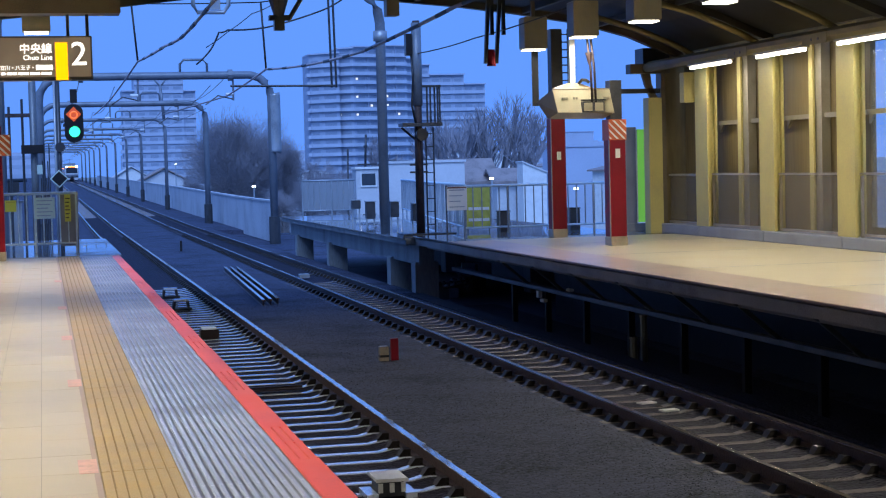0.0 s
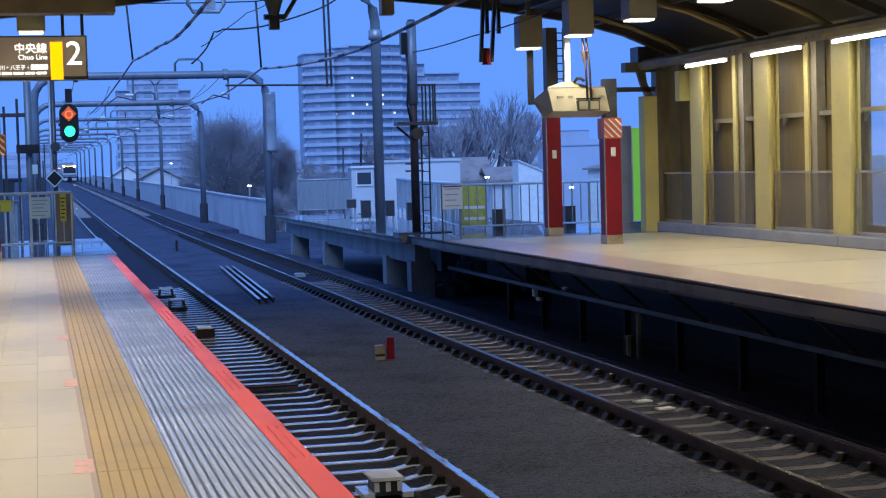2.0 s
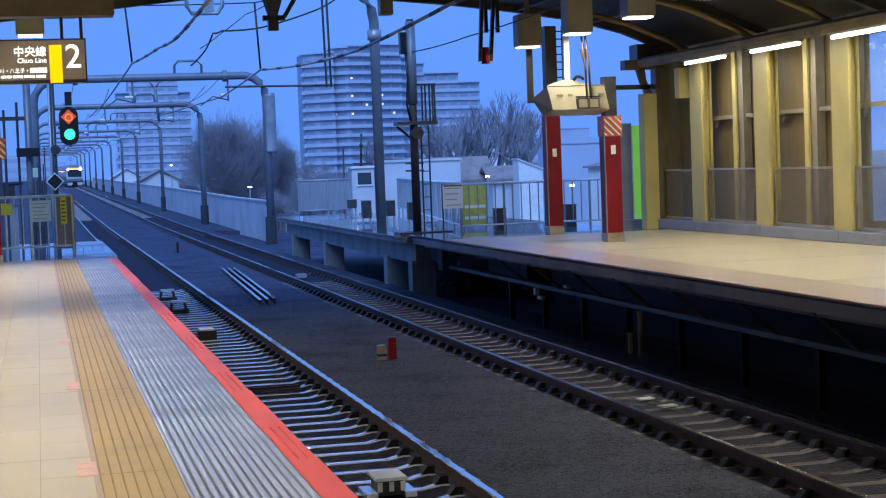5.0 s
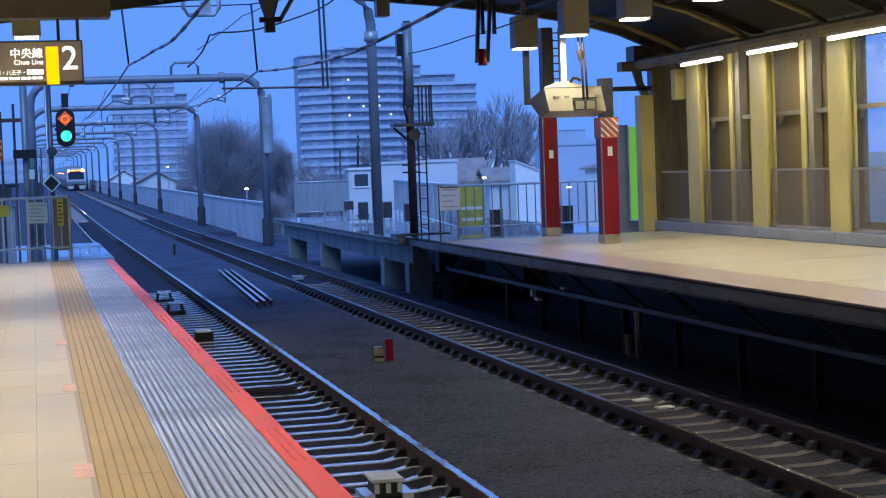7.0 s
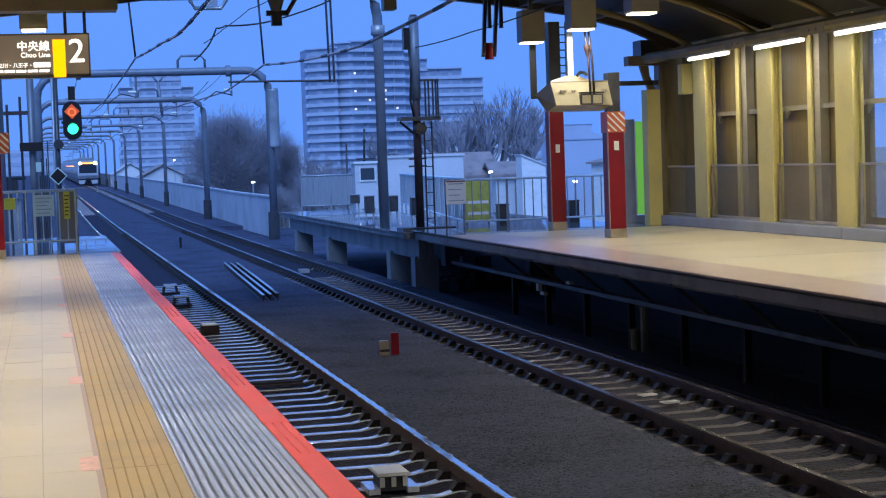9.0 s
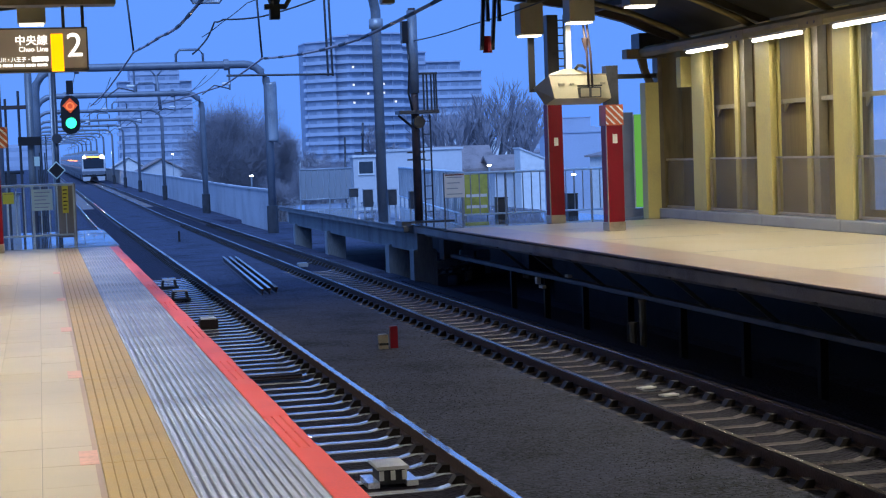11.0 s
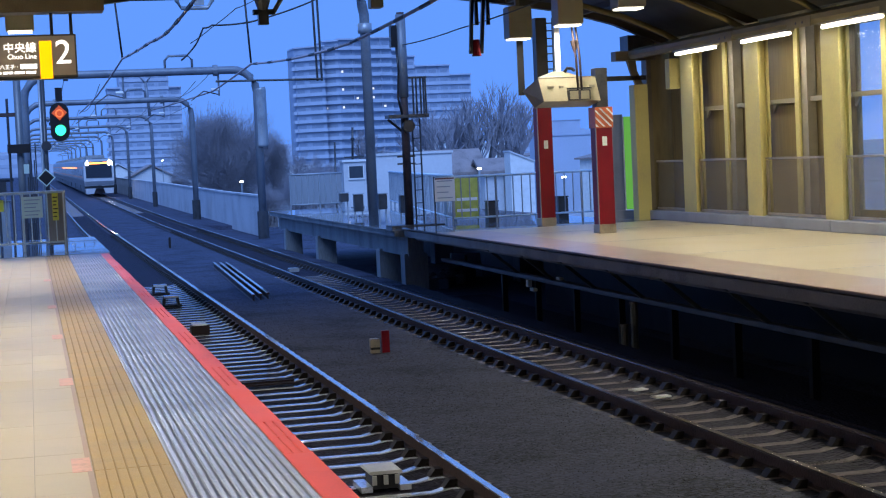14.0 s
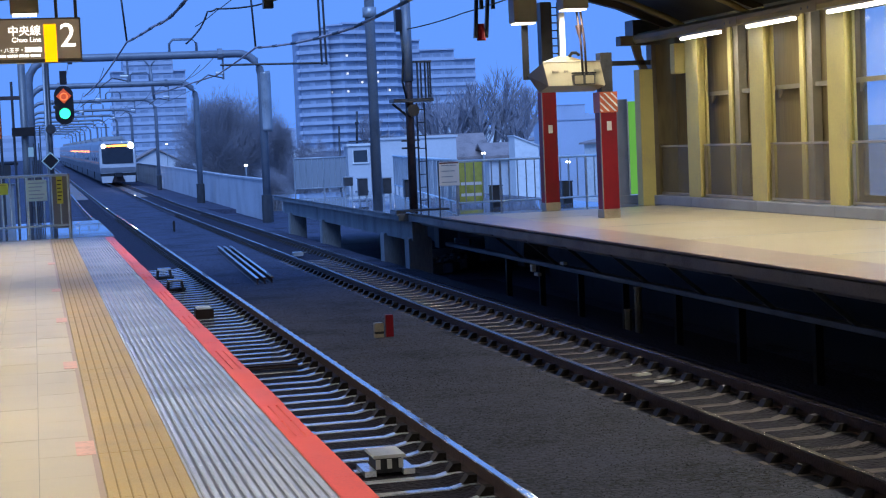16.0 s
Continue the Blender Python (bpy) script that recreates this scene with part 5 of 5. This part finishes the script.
# rail pads that reflect the sky; the glint is put into white paint
for x, yy in ((6.75, 18.55), (6.78, 17.9)):
    w2 = thing("pale_plate", "rail pad between the far rails, sky glint put into its white", "plate", (x, yy, -1.262), "pale plates", turn=12)
    part("sheet", MB().box(-0.1, 0.1, -0.06, 0.06, 0, 0.018), M["white"], w2)
mk2 = thing("drain_marker", "short dark marker stake on the ballast", "marker", (4.75, 61.0, -1.3))
part("stake", MB().box(-0.04, 0.04, -0.04, 0.04, 0, 0.42), M["black"], mk2)
for x, yy, h in ((8.72, 24.2, 0.24), (8.92, 24.3, 0.56)):
    pp = thing("pale_stub_post", "short pale concrete stub under the platform", "post", (x - 0.1, yy, -1.62), "stub posts")
    part("post", MB().tube([(0, 0, 0), (0, 0, 0.25 + h)], 0.06, 8), M["pier"], pp)
    part("cap", MB().tube([(0, 0, 0.25 + h), (0, 0, 0.28 + h)], 0.07, 8), M["concrete"], pp)
# clutter under the outdoor deck
for i in range(7):
    q = thing("stored_crate", "dark stored crate under the deck", "crate", (9.0 + i * 0.22 + rs.uniform(-0.1, 0.1), 39.2 + i * 0.35 + rs.uniform(-0.2, 0.2), -1.62), "stored equipment", turn=rs.uniform(-25, 25))
    hh = rs.uniform(0.15, 0.34)
    part("crate", MB().box(-0.3, 0.3, -0.25, 0.25, 0, hh, bev=0.03), M[("darksteel", "galv_dark", "galv")[i % 3]], q)
    part("strap", MB().box(-0.305, 0.305, -0.05, 0.05, -0.0, hh + 0.006), M["black"], q)
    part("coiled_pipe", MB().tube([(-0.3 + 0.05 * k, 0.12 * math.sin(k * 0.9), hh + 0.06 + 0.03 * math.sin(k * 1.7)) for k in range(13)], 0.05, 6), M["galv_dark"], q, "bent grey pipe", smooth=True)
tarp = thing("pale_sheet", "pale blue-grey sheet leaning under the deck", "sheet", (10.9, 42.6, -1.62), turn=8)
part("sheet", MB().extrude([(-0.45, 0), (0.45, 0), (0.42, 0.62), (-0.40, 0.66)], 0.0, 0.05), M["palesteel"], tarp)
part("batten", MB().box(-0.03, 0.03, -0.03, 0.0, 0, 0.6), M["galv"], tarp)
tank = thing("pale_tank", "pale rounded tank lying under the deck", "tank", (10.1, 42.0, -1.40))
part("shell", MB().tube([(-0.55, 0, 0), (-0.5, 0, 0), (0.5, 0, 0), (0.55, 0, 0)], 0.22, 12), M["galv"], tank, smooth=True)
part("saddle", MB().box(-0.35, 0.35, -0.15, 0.15, -0.22, -0.12), M["darksteel"], tank)

# ---- equipment along the deck fence ----
for x, yy, w, z0, z1 in ((8.96, 41.0, 0.085, 0.25, 0.68), (8.95, 43.5, 0.11, 0.29, 0.69), (8.98, 47.0, 0.13, 0.16, 0.64), (9.12, 50.0, 0.13, 0.38, 0.63)):
    bxs = thing("deck_cabinet", "small dark cabinet on posts beside the deck fence", "cabinet", (x, yy, -0.045), "deck cabinets")
    part("case", MB().box(-w, w, -0.1, 0.1, z0, z1, bev=0.02), M["darksteel"], bxs)
    part("hood", MB().box(-w - 0.02, w + 0.02, -0.13, 0.11, z1, z1 + 0.025), M["galv"], bxs)
    for sx in (-1, 1):
        part("post", MB().box(sx * w * 0.8 - 0.02, sx * w * 0.8 + 0.02, -0.02, 0.02, 0, z0), M["galv"], bxs)
for x, yy, w, h in ((10.40, 38.0, 0.12, 0.50), (12.1, 38.0, 0.12, 0.52)):
    e = thing("bin_box", "dark equipment box behind the fence", "box", (x, yy, -0.045), "boxes behind the fence")
    part("case", MB().box(-w, w, -0.15, 0.15, 0, h, bev=0.02), M["darksteel"], e)
    part("lid", MB().box(-w - 0.01, w + 0.01, -0.16, 0.16, h, h + 0.03), M["black"], e)


# ---- town ----
def house(x, y, w, d, h, rise, wallm, roofm, label, turn=0, base=-6.0, windows=True, lean=False):
    b = thing("house", label, "house", (x, y, base), "houses", turn=turn)
    part("wall", MB().extrude([(-w / 2, 0), (w / 2, 0), (w / 2, h), (0, h + rise), (-w / 2, h)], 0, d), wallm, b)
    if lean:
        wall_ = b.children[0]
        wall_.data = mesh_of("wall", MB().extrude([(-w / 2, 0), (w / 2, 0), (w / 2, h), (-w / 2, h + rise)], 0, d), wallm)
        part("roof", MB().extrude([(-w / 2 - 0.06, h + rise + 0.03), (w / 2 + 0.06, h - 0.03), (w / 2 + 0.06, h + 0.07), (-w / 2 - 0.06, h + rise + 0.13)], -0.1, d + 0.1), roofm, b, "lean-to roof")
        return b
    t = 0.18
    ov = 0.4 if rise > 0.5 and w > 2.5 else 0.1
    if rise < 0.3:
        part("roof", MB().box(-w / 2 - 0.08, w / 2 + 0.08, -0.1, d + 0.1, h + rise, h + rise + 0.14), roofm, b, "flat roof slab")
    else:
        part("roof", MB().extrude([(-w / 2 - ov, h - 0.1), (0, h + rise + 0.12), (w / 2 + ov, h - 0.1), (w / 2 + ov, h + t - 0.1), (0, h + rise + 0.12 + t), (-w / 2 - ov, h + t - 0.1)], -ov, d + ov), roofm, b, "pitched roof")
    for k in range(max(1, int(w / 2.6)) if windows else 0):
        xx = -w / 2 + w * (k + 0.5) / max(1, int(w / 2.6))
        for z in (h * 0.22, h * 0.68):
            wn_ = part("window", MB().box(xx - 0.5, xx + 0.5, -0.04, 0.05, z, z + 1.1), M["pane"], b)
            part("window_frame", MB().box(xx - 0.56, xx + 0.56, -0.05, -0.041, z - 0.06, z), M["white"], wn_)
    return b


hut = house(18.98, 100, 1.36, 1.2, 7.45, 0.02, M["plaster"], M["white"], "small pale flat-roofed hut beside the line", windows=False)
hw = part("window", MB().box(-0.35, 0.5, -0.02, 0.05, 6.5, 7.2), M["pane"], hut, "dark window")
part("window_frame", MB().box(-0.4, -0.35, -0.05, 0.02, 6.45, 7.25), M["white"], hw)
part("window_frame", MB().box(0.5, 0.55, -0.05, 0.02, 6.45, 7.25), M["white"], hw)
part("window_sill", MB().box(-0.42, 0.57, -0.08, 0.02, 6.4, 6.48), M["white"], hw)
antenna = thing("roof_mast", "dark slim mast with a plate on the hut roof", "mast", (18.96, 100.4, 1.61))
part("pole", MB().tube([(0, 0, 0), (0.08, 0, 1.94)], 0.07, 8), M["darksteel"], antenna, smooth=True)
part("plate", MB().box(-0.48, 0.66, -0.2, 0.2, 0.09, 0.19), M["darksteel"], antenna)
part("collar", MB().tube([(0.05, 0, 1.15), (0.05, 0, 1.3)], 0.12, 8), M["darksteel"], antenna)
side_pole = thing("utility_pole", "slim dark utility pole beside the hut", "pole", (17.8, 100, -6))
part("pole", MB().tube([(-0.1, 0, 0), (0.04, 0, 8.7)], 0.06, 8), M["darksteel"], side_pole, smooth=True)
house(23.5, 104, 5.0, 2.5, 7.75, 0.02, M["plaster"], M["plaster"], "plain pale flat-roofed house beyond the platform", windows=False)
house(29.8, 113, 4.0, 3.6, 6.35, 1.35, M["plaster"], M["tiles"], "pale house with brown tiled roof", 90, windows=False)
house(31.0, 110.5, 2.6, 1.5, 6.35, 0.65, M["plaster"], M["tiles"], "small tiled garden shed behind the fence", 90, windows=False)
house(31.2, 106, 1.6, 1.4, 6.95, 0.66, M["white"], M["plaster"], "white lean-to house behind the fence", windows=False, lean=True)
house(58.9, 180, 5.2, 8, 9.2, 0.02, M["slab"], M["recess"], "pale flat-roofed block in the town", windows=False)
house(96.7, 300, 6.2, 8, 13.1, 0.02, M["slab"], M["recess"], "taller pale block behind the town houses", windows=False)
house(15.2, 300, 6.5, 9, 6.6, 2.0, M["white"], M["plaster"], "white gabled house beyond the barrier")
house(16.7, 240, 6.2, 8, 6.4, 1.6, M["plaster"], M["tiles"], "low house with brown roof beyond the barrier")
rt = random.Random(11)
for i in range(64):
    yy = rt.uniform(150, 460)
    x = 11 + yy * rt.uniform(0.06, 0.42)
    if 0.07 < x / yy < 0.2 and yy < 300:
        continue
    if 70 < x < 160 and yy > 420:
        continue
    spec = (rt.uniform(7, 13), rt.uniform(8, 11), rt.uniform(5, 8.5), rt.uniform(0.3, 2.4), M[rt.choice(["white", "plaster", "plaster"])], M[rt.choice(["tiles", "plaster", "kerb"])], rt.choice(["pale two-storey town house with pitched roof", "town house with low roof in the distance"]), rt.uniform(-30, 30))
    if 0.27 < x / yy < 0.37 and yy < 330:
        continue
    house(x, yy, *spec)
for i in range(16):
    yy = rt.uniform(90, 460)
    house(-14 - yy * rt.uniform(0.0, 0.05), yy, 9, 9, rt.uniform(5, 8), 1.5, M["plaster"], M["tiles"], "pale two-storey town house with pitched roof", rt.uniform(-20, 20))
for i in range(26):
    yy = rt.uniform(520, 1100)
    x = yy * rt.uniform(-0.06, 0.5)
    if (65 < x < 175 and yy < 640) or (5 < x < 75 and yy < 660):
        continue
    b = thing("distant_block", "distant pale building on the skyline", "building", (x, yy, -6), "distant blocks")
    w, h = rt.uniform(12, 34), rt.uniform(8, 17) + yy * 0.004
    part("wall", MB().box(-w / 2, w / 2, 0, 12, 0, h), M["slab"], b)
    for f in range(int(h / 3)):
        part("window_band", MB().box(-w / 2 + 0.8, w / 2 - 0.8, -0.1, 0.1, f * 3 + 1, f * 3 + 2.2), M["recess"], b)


def bare_tree(x, y, height, spread, seed, label, levels=6, twig_r=0.022, dense=3, base_f=0.2):
    r = random.Random(seed)
    t = thing("bare_tree", label, "tree", (x, y, -6.0), "bare trees")
    trunk, crown = MB(), MB()
    trunk_h = height * base_f

    def grow(p, d, length, rad, lv):
        q = p + d * length
        mid = p.lerp(q, 0.5) + Vector((r.uniform(-1, 1), r.uniform(-1, 1), r.uniform(-0.3, 0.6))) * length * 0.035
        n = 6 if lv < 2 else 3
        if lv < 5:
            (trunk if lv < 3 else crown).tube([p, mid, q], rad, n, max(twig_r * 0.6, rad * 0.62))
        else:
            a, b = d.orthogonal().normalized() * rad, d.cross(d.orthogonal()).normalized() * rad
            crown.add([p + a, p - a * 0.5 + b, p - a * 0.5 - b, q], [(0, 1, 3), (1, 2, 3), (2, 0, 3)])
        if lv >= levels:
            return
        k = dense + (1 if lv > 2 else 0) + (r.random() < 0.5)
        for i in range(k):
            a = 2 * math.pi * (i + r.random()) / k
            side = Vector((math.cos(a), math.sin(a), 0))
            nd = (d * r.uniform(0.7, 1.1) + side * r.uniform(0.45, 0.85) * spread + Vector((0, 0, 0.28))).normalized()
            grow(p.lerp(q, r.uniform(0.55, 1.0)), nd, length * r.uniform(0.62, 0.84), max(twig_r, rad * 0.6), lv + 1)

    grow(Vector((0, 0, 0)), Vector((r.uniform(-0.05, 0.05), 0, 1)), trunk_h, height * 0.015, 0)
    top = max(v[2] for v in crown.v)
    for mb in (trunk, crown):
        s = height / top
        mb.v = [(a * s, b * s, c * s) for a, b, c in mb.v]
    part("trunk", trunk, M["bark"], t, "bare trunk and limbs")
    part("crown", crown, M["twig"], t, "dense bare twigs")
    return t


def round_tree(x, y, z_top, half, z_low, seed, label, limbs=14, boughs=260, twigs=9000, fine=0.011, loose=0.3):
    """A bare tree whose fine twigs fill a rounded crown between two heights."""
    r = random.Random(seed)
    t = thing("bare_tree", label, "tree", (x, y, -6.0), "bare trees")
    trunk, crown = MB(), MB()
    zt, zl = z_top + 6.0, z_low + 6.0
    cz, hz = (zt + zl) / 2, (zt - zl) / 2
    trunk.tube([(0, 0, 0), (0.05, 0, zl * 0.6), (0, 0, cz - hz * 0.5)], 0.26, 8, 0.2)

    def inside(f0, f1):
        while True:
            d = Vector((r.uniform(-1, 1), r.uniform(-1, 1), r.uniform(-1, 1)))
            if 0.2 < d.length < 1:
                d = d.normalized() * r.uniform(f0, f1)
                k = 1.0 + 0.10 * math.sin(5 * math.atan2(d.z, d.x) + seed) + r.uniform(-0.05, 0.05)
                return Vector((d.x * half * k, d.y * half * 0.8 * k, cz + d.z * hz * k))

    ends = []
    for i in range(limbs):
        p = Vector((0, 0, r.uniform(zl * 0.55, cz)))
        q = inside(0.35, 0.65)
        if q.z < p.z:
            q.z = p.z + 0.4
        m = p.lerp(q, 0.5) + Vector((0, 0, -0.2))
        trunk.tube([p, m, q], 0.12, 6, 0.05)
        ends += [m.lerp(q, f) for f in (0.0, 0.25, 0.5, 0.75, 1.0)]
    tips = []
    for i in range(boughs):
        q = inside(0.45, 0.95)
        p = min(r.sample(ends, 12), key=lambda e: (e - q).length)
        m = p.lerp(q, 0.5) + Vector((r.uniform(-0.2, 0.2), r.uniform(-0.2, 0.2), r.uniform(-0.1, 0.3)))
        crown.tube([p, m, q], 0.035, 3, 0.014)
        tips += [p.lerp(m, 0.6), m, m.lerp(q, 0.5), q]
    mid = Vector((0, 0, cz - hz * 0.5))
    for i in range(twigs):
        p = r.choice(tips) + Vector((r.uniform(-1, 1), r.uniform(-1, 1), r.uniform(-1, 1))) * loose
        d = ((p - mid).normalized() + Vector((r.uniform(-0.7, 0.7), r.uniform(-0.7, 0.7), r.uniform(-0.3, 0.9)))).normalized()
        q = p + d * r.uniform(0.35, 1.05)
        a, b = d.orthogonal().normalized() * fine, d.cross(d.orthogonal()).normalized() * fine
        crown.add([p + a, p - a * 0.5 + b, p - a * 0.5 - b, q], [(0, 1, 3), (1, 2, 3), (2, 0, 3)])
    part("trunk", trunk, M["bark"], t, "bare trunk and limbs")
    part("crown", crown, M["twig"], t, "dense fine bare twigs")
    return t


round_tree(19.0, 172, 7.6, 5.6, -3.2, 5, "large dense round bare tree with purple-brown twigs", boughs=420, twigs=56000, fine=0.012, loose=0.85)
round_tree(24.6, 175, 5.0, 2.2, -3.0, 6, "smaller dense bare tree beside the large one", 8, 120, 13000, 0.011, 0.7)
round_tree(14.9, 176, 0.9, 1.8, -2.8, 7, "low bare bush beside the barrier", 6, 50, 5000, 0.014)
for i, (x, yy, zt, hw) in enumerate(((18.6, 122, 0.9, 1.5), (20.8, 128, 1.1, 1.7), (22.6, 134, 1.5, 1.9), (17.0, 124, 0.2, 1.2), (25.5, 140, 1.9, 2.0))):
    round_tree(x, yy, zt, hw, -3.0, 40 + i, "low bare bushy tree beside the line", 6, 50, 2600, 0.008)
for i, (x, yy, h) in enumerate(((33.0, 130, 12.6), (36.0, 133, 13.8), (38.4, 136, 12.0), (29.5, 150, 10.5), (34.6, 140, 12.2), (31.6, 128, 11.2), (37.4, 129, 12.0))):
    bare_tree(x, yy, h, 0.66, 20 + i, "tall bare tree with slender upright limbs", 6, 0.0085, 2, 0.11)
for i in range(14):
    yy = rt.uniform(190, 420)
    round_tree(12 + yy * rt.uniform(0.05, 0.40), yy, rt.uniform(1.5, 6), rt.uniform(2.4, 4.2), -3.5, 60 + i, "distant bare tree among the houses", 8, 70, 3500, 0.02)

# street lamps in the town
for x, yy, z in ((26.69, 100, 0.68), (31.1, 97, -0.04), (14.6, 120, 0.4), (16.4, 215, 2.6)):
    sl = thing("street_lamp", "slim street lamp with a lit white head", "street lamp", (x, yy, -6), "street lamps")
    part("pole", MB().tube([(0, 0, 0), (0, 0, z + 6)], 0.06, 6), M["galv"], sl)
    part("head", MB().tube([(-0.12, 0, z + 6.02), (0.12, 0, z + 6.02)], 0.055, 8), M["streetlight"], sl, "glowing lamp head")


def motions():
    tilt = math.degrees(math.atan(0.0045))
    rows = [(0, 389), (2, 360.5), (4, 332), (6.5, 287), (9, 247.5), (11.5, 206.5), (12.5, 191), (14, 167), (15, 152), (16, 138.5)]
    walk(train, [(t, pose(FAR, y, RAIL + grade(y), tilt, 0, 0)) for t, y in rows])


motions()
